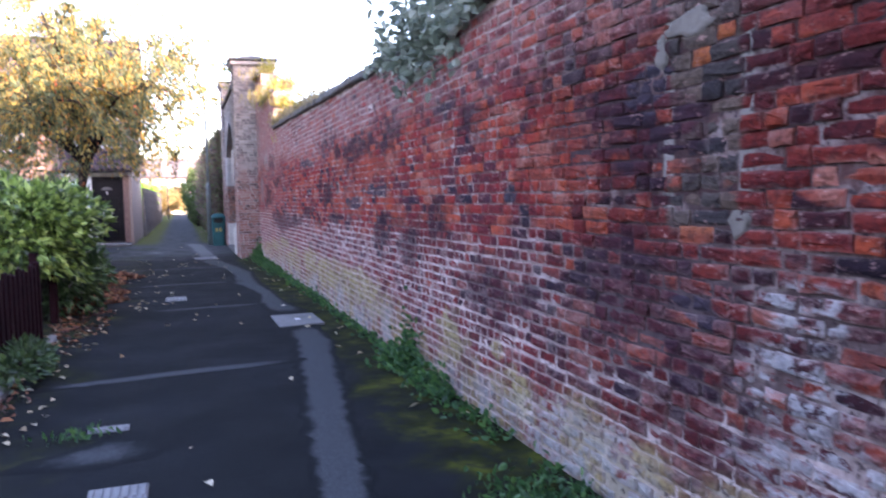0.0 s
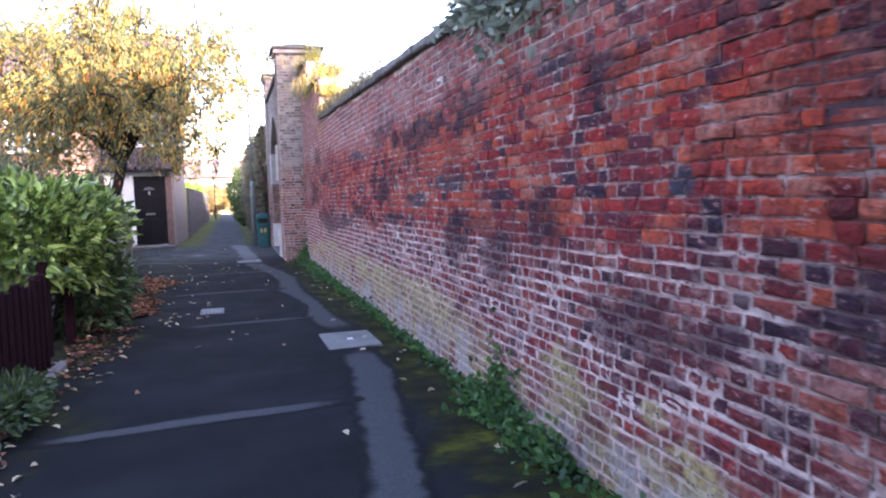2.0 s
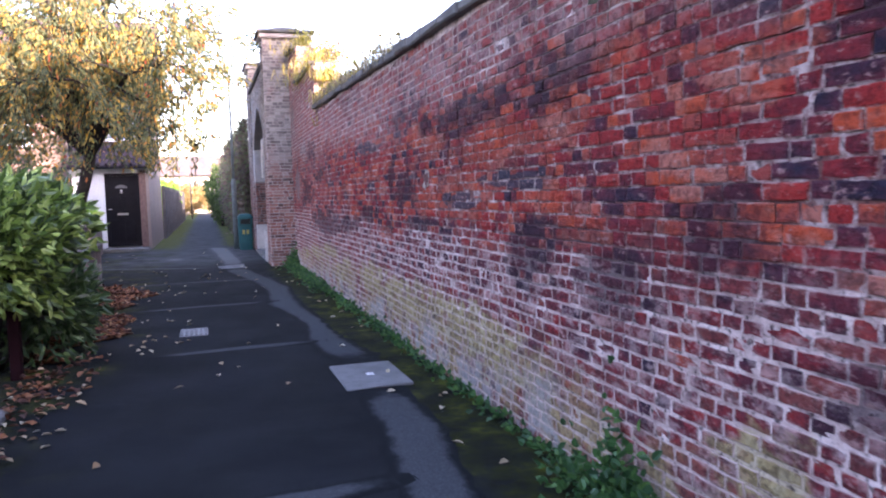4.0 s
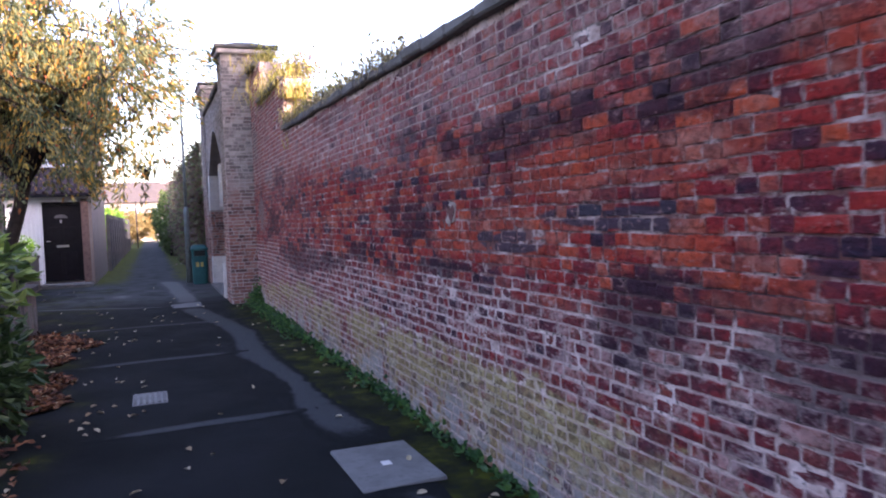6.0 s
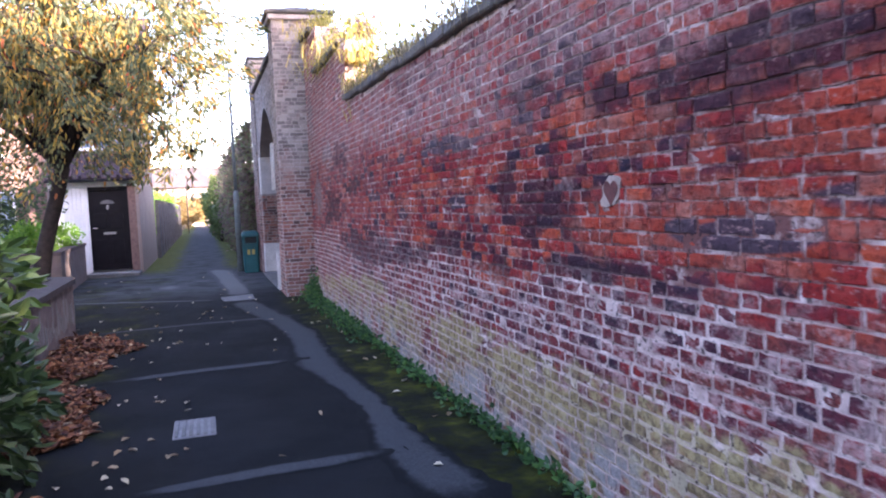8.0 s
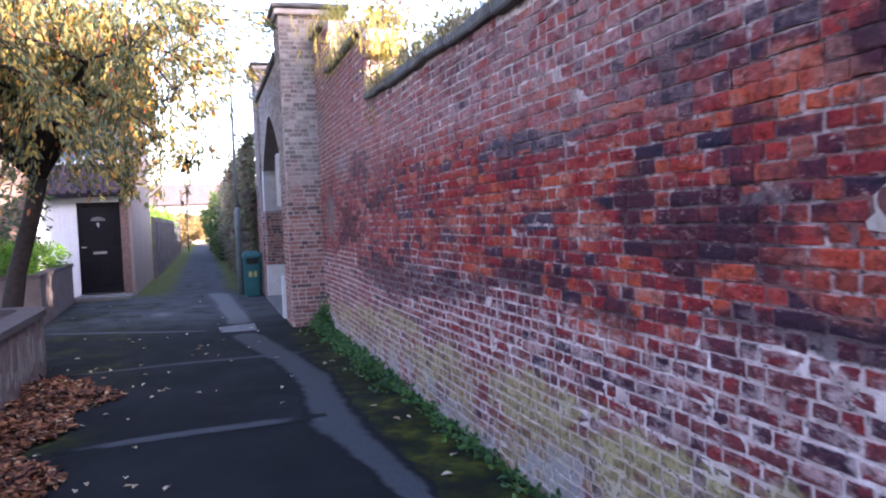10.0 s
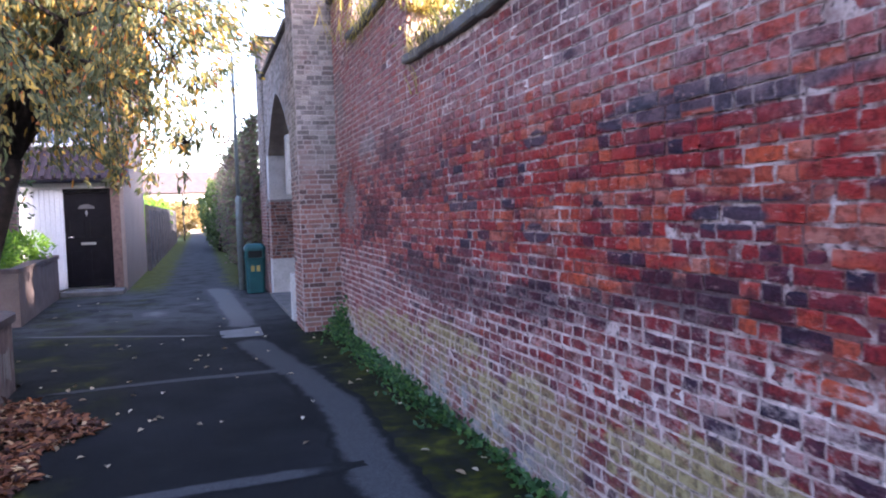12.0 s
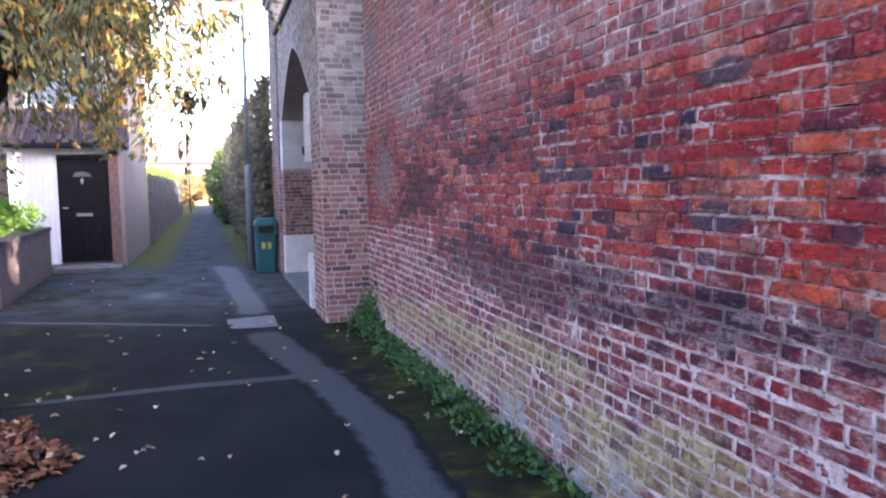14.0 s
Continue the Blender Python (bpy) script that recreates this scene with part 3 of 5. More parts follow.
def leaves(points, ways, length, width, rng, spread=0.6, flat=False, fold=0.25):
    """Folded leaf blades at points, pointing roughly along ways. numpy arrays in, verts and faces out."""
    p, w = np.asarray(points, float), np.asarray(ways, float)
    n = len(p)
    w = w + rng.normal(0, spread, (n, 3))
    if flat:
        w[:, 2] *= 0.18
    w /= np.linalg.norm(w, axis=1)[:, None] + 1e-9
    up = rng.normal(0, 1, (n, 3))
    if flat:
        up = np.array([0, 0, 1.0]) + rng.normal(0, 0.22, (n, 3))
    s = np.cross(w, up)
    s /= np.linalg.norm(s, axis=1)[:, None] + 1e-9
    nrm = np.cross(s, w)
    ln = length * rng.uniform(0.6, 1.25, (n, 1))
    wd = width * rng.uniform(0.7, 1.2, (n, 1))
    a = p
    b = p + w * ln * 0.3 + s * wd * 0.45 + nrm * wd * fold
    c = p + w * ln * 0.68 + s * wd * 0.38 + nrm * wd * fold
    d = p + w * ln
    e = p + w * ln * 0.68 - s * wd * 0.38 + nrm * wd * fold
    g = p + w * ln * 0.3 - s * wd * 0.45 + nrm * wd * fold
    vs = np.stack([a, b, c, d, e, g], 1).reshape(-1, 3)
    i = np.arange(n)[:, None] * 6
    fs = np.concatenate([i + np.array([[0, 1, 2, 3]]), i + np.array([[0, 3, 4, 5]])], 0)
    return vs.tolist(), fs.tolist()


def blades(points, height, width, rng, lean=0.5, hang=0.0):
    """Grass blades: three-point strips that bend over."""
    p = np.asarray(points, float)
    n = len(p)
    h = height * rng.uniform(0.4, 1.3, (n, 1))
    d = rng.normal(0, 1, (n, 3))
    d[:, 2] = 0
    d /= np.linalg.norm(d, axis=1)[:, None] + 1e-9
    s = np.stack([-d[:, 1], d[:, 0], np.zeros(n)], 1) * width
    up = np.array([0, 0, 1.0])
    m = p + up * h * 0.6 + d * h * lean * 0.35
    t = p + up * h * (1 - hang) + d * h * lean
    vs = np.stack([p - s, p + s, m + s * 0.8, m - s * 0.8, t], 1).reshape(-1, 3)
    i = np.arange(n)[:, None] * 5
    f4 = (i + np.array([[0, 1, 2, 3]])).tolist()
    f3 = (i + np.array([[3, 2, 4]])).tolist()
    return vs.tolist(), f4 + f3


def wander(a, b, scale=0.5):
    return noise.noise(Vector((a * scale, b * scale, 3.7)))


# ---- brickwork ----
COURSE, JOINT = 0.0655, 0.0086


RING = [(-1, -1), (0, -1), (1, -1), (1, 0), (1, 1), (0, 1), (-1, 1), (-1, 0)]


def brick_shape(w, h, depth, rng, worn=0.006, bed=0.0045):
    """A worn brick about its own centre: along, out, up; open at the back."""
    vs = [(u * w / 2, -depth, z * h / 2) for u, z in RING]
    for u, z in RING:
        vs.append((u * w / 2 + rng.uniform(-1, 1) * worn * 0.45, -bed + rng.uniform(-1, 1) * worn * 0.25, z * h / 2 + rng.uniform(-1, 1) * worn * 0.4))
    for u, z in RING:
        ins = worn * rng.uniform(0.6, 1.7)
        corner = rng.uniform(0, worn * 0.5) if u and z else 0.0
        vs.append((u * (w / 2 - ins), rng.uniform(-worn * 0.4, 0.002) - corner, z * (h / 2 - ins * 0.8)))
    vs.append((rng.uniform(-0.02, 0.02), rng.uniform(-worn * 0.4, worn * 0.4), rng.uniform(-0.008, 0.008)))
    fs = [(16, 17, 24, 23), (17, 18, 19, 24), (24, 19, 20, 21), (23, 24, 21, 22)]
    for k in range(8):
        j = (k + 1) % 8
        fs += [(k, j, 8 + j, 8 + k), (8 + k, 8 + j, 16 + j, 16 + k)]
    return vs, fs


def mark_inner(me):
    """Tells the middle of each brick's face from its rim."""
    at = me.attributes.new("inner", "FLOAT", "POINT")
    at.data.foreach_set("value", ([0.0] * 16 + [1.0] * 9) * (len(me.vertices) // 25))
    return me


def brick_field(u0, u1, z0, top, seed, keep=lambda u, z, w: True, stretcher=0.208, wild=1.0, headers=0.42):
    """Courses of alternating stretchers and headers: yields centre u, centre z, width, height, how far out."""
    rng = random.Random(seed)
    rows = int((max(top(u0), top(u1), top((u0 + u1) / 2)) - z0) / COURSE) + 1
    for r in range(rows):
        z = z0 + (r + 0.5) * COURSE
        u = u0 - rng.uniform(0, stretcher)
        long = rng.random() < 0.5
        while u < u1:
            w = (stretcher if long else stretcher / 2) * (1 + rng.uniform(-0.07, 0.07) * wild)
            long = rng.random() < (0.12 if long else headers)
            a, b = max(u, u0), min(u + w, u1)
            u += w
            if b - a < 0.035:
                continue
            c = (a + b) / 2
            if z + COURSE / 2 > top(c) or not keep(c, z, b - a):
                continue
            j = JOINT * (1.25 if wild > 0.9 and z < 1.15 else 1.0)
            yield c, z + rng.uniform(-0.003, 0.003) * wild, b - a - j * rng.uniform(0.5, 1.5), COURSE - j * rng.uniform(0.5, 1.5), rng


# ---- ground ----
nrng = np.random.default_rng(5)
ground = raw("ground", [(-300, -200, -0.04), (300, -200, -0.04), (300, 400, -0.04), (-300, 400, -0.04)], [(0, 1, 2, 3)], SOIL, kind="structure")
tagged(ground, "dark bare earth reaching to the horizon", "ground")


def sheet(outline_x, ys, z, material, name, label, step=0.25):
    """A strip of ground between two borders given as functions of y, gently uneven."""
    vs, fs = [], []
    cols = 15
    for j, y in enumerate(ys):
        a, b = outline_x(y)
        for i in range(cols + 1):
            x = a + (b - a) * i / cols
            vs.append((x, y, z + 0.006 * wander(x, y, 0.9)))
    for j in range(len(ys) - 1):
        for i in range(cols):
            k = j * (cols + 1) + i
            fs.append((k, k + 1, k + cols + 2, k + cols + 1))
    return tagged(raw(name, vs, fs, material, smooth=True, kind="structure"), label, "path")


def path_edges(y):
    if y < 17.8:
        return -1.42, 2.12
    if y < 27.9:
        return -2.6, 2.3
    return -1.35, 1.9


ys = sorted(set([round(-4 + 0.4 * i, 2) for i in range(80)] + [17.79, 17.81, 27.89, 27.91] + [28 + 2 * i for i in range(34)]))
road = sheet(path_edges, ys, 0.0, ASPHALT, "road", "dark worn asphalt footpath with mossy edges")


def ground_z(x, y):
    return 0.006 * wander(x, y, 0.9)


def ribbon(points, widths, name, label, material=PATCH, lift=0.005, jag=0.03, seed=1, fade=0.0):
    """A thin irregular strip of fill lying on the path."""
    rng = random.Random(seed)
    dense, ws = [], []
    for (a, b), (wa, wb) in zip(zip(points, points[1:]), zip(widths, widths[1:])):
        k = max(2, int((Vector(b) - Vector(a)).length / 0.12))
        for i in range(k):
            dense.append(Vector(a).lerp(Vector(b), i / k))
            ws.append(wa + (wb - wa) * i / k)
    dense.append(Vector(points[-1]))
    ws.append(widths[-1])
    for _ in range(3):
        dense = [dense[0]] + [(dense[i - 1] + dense[i] * 2 + dense[i + 1]) / 4 for i in range(1, len(dense) - 1)] + [dense[-1]]
    vs, fs, fill = [], [], []
    m = len(dense)
    for i, p in enumerate(dense):
        d = (dense[min(i + 1, m - 1)] - dense[max(i - 1, 0)]).normalized()
        s = Vector((-d.y, d.x))
        end = min(1.0, i / 4 + fade, (m - 1 - i) / 4 + fade)
        for side, f in ((-1.7, 0.0), (-0.8, 0.8), (0, 1.0), (0.8, 0.8), (1.7, 0.0)):
            q = p + s * side * (ws[i] / 2 + rng.uniform(-jag, jag) * 0.6)
            vs.append((q.x, q.y, ground_z(q.x, q.y) + (lift if f else 0.002)))
            fill.append(f * end)
    for i in range(m - 1):
        for s in range(4):
            k = i * 5 + s
            fs.append((k, k + 1, k + 6, k + 5))
    ob = tagged(raw(name, vs, fs, material, kind="structure", smooth=True), label, "path repair")
    at = ob.data.attributes.new("fill", "FLOAT", "POINT")
    at.data.foreach_set("value", fill)
    return ob


ribbon([(0.8, 1.5), (0.98, 4.1), (1.25, 6.15), (1.48, 8.05), (1.5, 8.95)], [0.2, 0.2, 0.22, 0.26, 0.2], "trench_repair", "long pale grey trench repair in the asphalt", seed=2)
ribbon([(1.56, 9.8), (1.52, 10.1), (1.4, 10.9), (1.45, 12.0), (1.36, 13.0), (1.26, 13.9), (1.3, 14.7), (1.34, 15.6), (1.18, 17.1), (0.88, 19.0), (0.8, 19.6)],
       [0.2, 0.28, 0.24, 0.15, 0.2, 0.3, 0.24, 0.28, 0.28, 0.34, 0.34], "trench_repair", "winding pale grey trench repair in the asphalt", seed=3)
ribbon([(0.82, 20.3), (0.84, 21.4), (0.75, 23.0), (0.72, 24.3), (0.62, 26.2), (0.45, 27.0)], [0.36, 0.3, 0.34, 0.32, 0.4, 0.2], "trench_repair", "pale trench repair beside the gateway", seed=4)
for k, (a, b, w) in enumerate([((-0.95, 6.8), (1.28, 7.12), 0.14), ((-0.35, 10.8), (1.42, 10.95), 0.12), ((-0.75, 13.94), (1.25, 14.12), 0.14), ((-1.36, 17.1), (1.66, 17.28), 0.13), ((-2.3, 21.2), (0.55, 19.85), 0.1)]):
    m = ((a[0] + b[0]) / 2, (a[1] + b[1]) / 2 + 0.03)
    ribbon([a, m, b], [w * 0.7, w, w], "trench_repair", "pale grey trench repair across the path", jag=0.012, seed=20 + k)
ribbon([(-0.70, 4.88), (-0.28, 5.0), (-0.08, 5.06), (0.20, 5.22)], [0.08, 0.26, 0.36, 0.14], "trench_repair", "pale asphalt patch on the path", seed=31)
ribbon([(-0.8, 22.72), (-0.08, 22.8)], [0.75, 0.8], "trench_repair", "grey rectangular asphalt patch", jag=0.015, seed=33)
ribbon([(-0.2, 23.75), (0.6, 23.95)], [0.1, 0.12], "trench_repair", "thin pale crack repair", jag=0.02, seed=34)

# manhole slab, drain covers, small slab by the gate
slab = thing("manhole_cover", "square pale concrete manhole cover set in the asphalt", "manhole cover", (1.51, 9.32, 0))
part("slab", box(-0.255, 0.255, -0.40, 0.40, -0.03, 0.018, 0.006, rough=0.012, seed=3), CONCRETE, slab)
part("lifting_eye", box(-0.03, 0.03, -0.04, 0.04, 0.016, 0.021, 0.002), LIME, slab, "pale worn lifting eye")


def drain(at, w, l, bars, label, bar_mat=CASTIRON):
    ob = thing("drain_cover", label, "drain cover", at, "drain covers in the path")
    part("surround", box(-w / 2, w / 2, -l / 2, l / 2, -0.03, 0.008, 0.004), CASTIRON, ob)
    for i in range(bars):
        x = -w / 2 + w * (i + 0.5) / bars
        part("bar", box(x - w / bars * 0.28, x + w / bars * 0.28, -l / 2 + 0.025, l / 2 - 0.025, 0.006, 0.017, 0.003), bar_mat, ob)
    return ob


drain((0.14, 12.04, 0), 0.29, 0.46, 6, "ribbed pale drain cover in the asphalt", CONCRETE)
drain((-0.08, 4.34, 0), 0.28, 0.2, 7, "small ribbed grey drain cover")
drain((-0.22, 5.52, 0), 0.24, 0.12, 6, "narrow grey gully grating")
gs = thing("paving_slab", "small pale paving slab beside the gateway", "slab", (0.78, 19.95, 0))
part("slab", box(-0.28, 0.28, -0.32, 0.34, -0.03, 0.007, 0.004, rough=0.02, seed=8), stone_mat("grey_slab", (0.17, 0.172, 0.18)), gs)

# ---- the old garden wall ----
WX = 2.09


def coping_z(y):
    return 2.60 + max(0.0, y - 6.0) * 0.0243


def wall_top(y):
    return coping_z(y) if y < 15.85 else (3.58 if y < 18.35 else 4.32)


def face_x(y, z):
    return WX + 0.022 * wander(y, z, 0.55) + 0.008 * wander(y + 9, z, 2.3)


def sag(y, z):
    return 0.016 * wander(y, z * 0.3, 0.35) + 0.004 * wander(y, z, 2.6)


def rudeness(y):
    """The oldest stretch of the wall is the most broken."""
    return min(1.0, max(0.0, (5.0 - y) / 2.0))


wall = raw("wall_garden", *join([(
    [(2.13, a, -0.1), (2.5, a, -0.1), (2.5, b, -0.1), (2.13, b, -0.1), (2.13, a, h0), (2.5, a, h0), (2.5, b, h1), (2.13, b, h1)],
    [(0, 1, 5, 4), (1, 2, 6, 5), (2, 3, 7, 6), (3, 0, 4, 7), (4, 5, 6, 7)]) for a, b, h0, h1 in
    ((-4, 6, 2.6, 2.6), (6, 15.85, 2.6, coping_z(15.85)), (15.85, 18.35, 3.58, 3.58), (18.35, 19.9, 4.32, 4.32))]), MORTAR, kind="structure")
tagged(wall, "tall weathered red brick garden wall with lime bloom", "wall")
# recessed mortar face, uneven, standing proud of the most eroded bricks
vs, fs = [], []
gy = np.arange(-1.0, 19.65, 0.035)
gz = np.linspace(0, 1, 80)
for y in gy:
    for q in gz:
        z = q * wall_top(y)
        vs.append((face_x(y, z) + 0.0025 + 0.0025 * min(1.0, max(0.0, z - 0.9)) + 0.008 * rudeness(y) + 0.004 * noise.noise(Vector((y * 5, z * 5, 1.3))) + 0.002 * noise.noise(Vector((y * 31, z * 31, 5.1))), y, z))
nz = len(gz)
for j in range(len(gy) - 1):
    for i in range(nz - 1):
        k = j * nz + i
        fs.append((k, k + nz, k + nz + 1, k + 1))
mark_stains(raw("mortar", vs, fs, MORTAR, wall, "pale crumbling lime mortar", smooth=True).data)

brng = random.Random(11)
variants = {}
for w in (0.198, 0.094):
    variants[w] = [mesh_of("brick", *brick_shape(w, COURSE - JOINT, 0.05, brng, 0.0075), BRICK_ONE) for _ in range(8)]
    for me in variants[w]:
        mark_inner(me)


def eroded(y, z, rng):
    """How far a brick stands out: most proud by a few millimetres, some eaten back."""
    e = 0.004 + rng.uniform(-0.003, 0.005)
    if rng.random() < 0.08:
        e -= rng.uniform(0.002, 0.006)
    return e + 0.002 * wander(y, z, 1.7)


single_bricks, pieces = [], []
for y, z, w, h, rng in brick_field(-1.0, 19.6, 0.0, wall_top, 4):
    zz = z + sag(y, z)
    out = eroded(y, z, rng)
    if SINGLE[0] < y < SINGLE[1] and SINGLE[2] < z < SINGLE[3] and len(single_bricks) < 300:
        near = 0.198 if w > 0.15 else 0.094
        single_bricks.append((variants[near][rng.randrange(8)], y, zz, w / near, face_x(y, z) - out, rng.uniform(-0.012, 0.012)))
        continue
    rude = rudeness(y)
    out += rude * rng.uniform(-0.010, 0.010)
    v, f = brick_shape(w, h, 0.05, rng, 0.0075 + 0.0065 * rude, 0.0045 + 0.006 * rude)
    tilt = rng.uniform(-0.015, 0.015)
    fx = face_x(y, z) - out
    pieces.append(([(fx - b + a * tilt, y + a, zz + c + a * tilt * 0.6) for a, b, c in v], f))
mark_stains(mark_inner(raw("brickwork", *join(pieces), BRICK, wall, "worn red, purple and orange bricks", kind="stuff").data))
for me, y, z, sx, fx, tilt in single_bricks:
    ob = new("brick", me)
    ob.parent = wall
    ob.matrix_basis = pose(fx, y, z, 0, 0, 90) @ Matrix.Diagonal((sx, 1, 1, 1))

# coping stones of the three levels
cop_mesh = [mesh_of("coping_stone", *[(lambda b: ([tuple(v.co) for v in b.verts], [[v.index for v in f.verts] for f in b.faces]))(b)][0], COPING)
            for b in (box(-0.27, 0.24, -0.225, 0.225, 0, 0.075, 0.014, rough=0.012, seed=40 + k) for k in range(5))]
for b0, b1, base in ((-1.0, 15.85, None), (15.85, 18.35, 3.58), (18.35, 19.6, 4.32)):
    y, k = b1 - 0.23, 0
    while y > b0 + 0.1:
        ob = new("coping_stone", cop_mesh[k % 5])
        ob.parent = wall
        ob.matrix_basis = pose(2.30 + brng.uniform(-0.01, 0.012), y, (coping_z(y) if base is None else base) - 0.005, brng.uniform(-1, 1), brng.uniform(-1.5, 1.5), 0)
        y -= 0.462
        k += 1

# cement repairs and the painted heart
def blotch(name, y, z, ry, rz, material, parent, label, seed, lift=0.006, power=1.0):
    rng = random.Random(seed)
    ring, vs = 26, []
    ph = [rng.uniform(0, 6.3) for _ in range(4)]
    for lev, sc in ((0, 0.0), (1, 0.55), (2, 0.85), (3, 1.0)):
        for k in range(ring if lev else 1):
            a = 2 * math.pi * k / ring
            r = sc * (1 + 0.16 * math.sin(3 * a + ph[0]) + 0.1 * math.sin(5 * a + ph[1]) + 0.07 * math.sin(9 * a + ph[2]))
            yy, zz = y + ry * r * math.cos(a), z + rz * r * math.sin(a)
            vs.append((face_x(yy, zz) - lift * (1.0 if lev < 3 else -0.8) - 0.002 * noise.noise(Vector((yy * 20, zz * 20, seed))), yy, zz))
    fs = [(0, 1 + k, 1 + (k + 1) % ring) for k in range(ring)]
    for lev in (0, 1):
        o = 1 + lev * ring
        fs += [(o + k, o + ring + k, o + ring + (k + 1) % ring, o + (k + 1) % ring) for k in range(ring)]
    return raw(name, vs, fs, material, parent, label, smooth=True)


CEMENT = stone_mat("cement_smear", (0.20, 0.165, 0.14), 0.35)
for k, (y, z, ry, rz) in enumerate([(2.80, 2.06, 0.14, 0.05), (2.97, 1.98, 0.04, 0.07), (2.52, 1.32, 0.05, 0.05)]):
    blotch("cement_patch", y, z, ry, rz, CEMENT, wall, "grey cement smeared over the brick joints", 60 + k, 0.005)
heart = thing("painted_heart", "small heart in a chipped cream patch on brick", "wall art", (WX, 9.51, 1.55))
hx = min(face_x(9.51 + a, 1.55 + b) for a in (-0.1, 0, 0.1) for b in (-0.08, 0, 0.08)) - 0.012
hr = random.Random(4)
outline = [(-0.10, 0.03), (-0.085, -0.03), (-0.05, -0.065), (0.01, -0.07), (0.03, -0.085), (0.085, -0.075), (0.10, -0.05), (0.065, -0.02), (0.06, 0.03), (0.035, 0.055), (0.0, 0.08), (-0.04, 0.075), (-0.075, 0.085), (-0.105, 0.06)]
def plate(points, x0, x1):
    m = len(points)
    v = [(x0, a, b) for a, b in points] + [(x1, a, b) for a, b in points]
    return v, [tuple(range(m)), tuple(range(m, 2 * m))[::-1]] + [(k, (k + 1) % m, m + (k + 1) % m, m + k) for k in range(m)]
raw("cream_patch", *plate([(a * hr.uniform(0.85, 1.05), b * hr.uniform(0.8, 1.0)) for a, b in outline], hx - WX + 0.005, hx - WX + 0.02), CREAM, heart, "chipped cream paint")
hp = [(0.0039 * 16 * math.sin(a) ** 3 - 0.012, 0.0042 * (13 * math.cos(a) - 5 * math.cos(2 * a) - 2 * math.cos(3 * a) - math.cos(4 * a))) for a in [2 * math.pi * k / 28 for k in range(28)]]
raw("heart", *plate(hp, hx - WX + 0.002, hx - WX + 0.01), HEART_RED, heart, "brick-red heart")

# ---- gate piers and pointed gateway ----
def pier(name, x0, x1, y0, y1, top, label, seed):
    ob = thing(name, label, "gate pier", ((x0 + x1) / 2, (y0 + y1) / 2, 0), "brick piers of the gateway")
    cx, cy = ob.location.x, ob.location.y
    part("core", box(x0 + 0.004 - cx, x1 - 0.004 - cx, y0 + 0.004 - cy, y1 - 0.004 - cy, -0.1, top, 0), MORTAR_PIER, ob)
    got = []
    for axis_y, at, a, b, sgn in ((False, y0, x0, x1, -1), (True, x0, y0, y1, -1), (True, x1, y0, y1, 1), (False, y1, x0, x1, 1)):
        for u, z, w, h, rng in brick_field(a, b, 0.0, lambda u: top, seed, stretcher=0.22, wild=0.85):
            v, f = brick_shape(w, h, 0.03, rng, 0.005)
            o = 0.012 + rng.uniform(-0.003, 0.003)
            if axis_y:
                got.append(([(at - cx + sgn * (p[1] + o - 0.008), u + p[0] - cy, z + p[2]) for p in v], f))
            else:
                got.append(([(u + p[0] - cx, at - cy + sgn * (p[1] + o - 0.008), z + p[2]) for p in v], f))
        seed += 1
    mark_inner(raw("brickwork", *join(got), PIER_BRICK, ob, "red bricks turning grey higher up", kind="stuff").data)
    e = 0.06
    part("cap_course", box(x0 - e - cx, x1 + e - cx, y0 - e - cy, y1 + e - cy, top, top + 0.09, 0.02, rough=0.014, seed=seed), MORTAR_PIER, ob)
    e = 0.10
    part("cap_slab", box(x0 - e - cx, x1 + e - cx, y0 - e - cy, y1 + e - cy, top + 0.085, top + 0.16, 0.02, rough=0.012, seed=seed + 1), COPING, ob, "weathered grey capping slab")
    b = bmesh.new()
    bmesh.ops.create_cone(b, cap_ends=True, segments=4, radius1=0.62, radius2=0.2, depth=0.12, matrix=Matrix.Translation((0, 0, top + 0.215)) @ Matrix.Rotation(radians(45), 4, "Z") )
    part("cap_top", b, COPING, ob)
    return ob


MORTAR_PIER = stone_mat("pier_mortar", (0.50, 0.43, 0.40), 0.4)
pier("gate_pier", 1.58, 2.56, 19.62, 20.45, 4.72, "tall square brick gate pier with stone cap", 71)
pier("gate_pier", 1.58, 2.56, 24.95, 26.2, 4.95, "far brick gate pier with grey stone cap", 81)

GX, GY0, GY1, GTOP = 1.62, 20.4, 25.0, 4.25
A0, A1, SPRING, APEX = 20.72, 24.5, 2.72, 3.62     # opening


def arch_z(y):
    """Underside of the pointed arch."""
    mid, half = (A0 + A1) / 2, (A1 - A0) / 2
    q = min(1.0, abs(y - mid) / half)
    return SPRING + (APEX - SPRING) * (1 - q ** 1.7) * (1 - 0.15 * q)


gate = thing("gateway", "grey weathered gateway with pointed arch and whitewashed quoins", "gateway", (GX, 22.6, 0))
n = 40
edge = [(A0 + (A1 - A0) * i / n) for i in range(n + 1)]
vs, fs = [], []
for y in edge:
    for x in (GX, GX + 0.6):
        vs += [(x - GX, y - 22.6, arch_z(y)), (x - GX, y - 22.6, GTOP)]
for i in range(n):
    k, m = 4 * i, 4 * i + 4
    fs += [(k, m, m + 1, k + 1), (k + 2, k + 3, m + 3, m + 2), (k, k + 2, m + 2, m), (k + 1, m + 1, m + 3, k + 3)]
raw("arch_wall", vs, fs, RENDER_GREY, gate, "weathered grey render over brick")
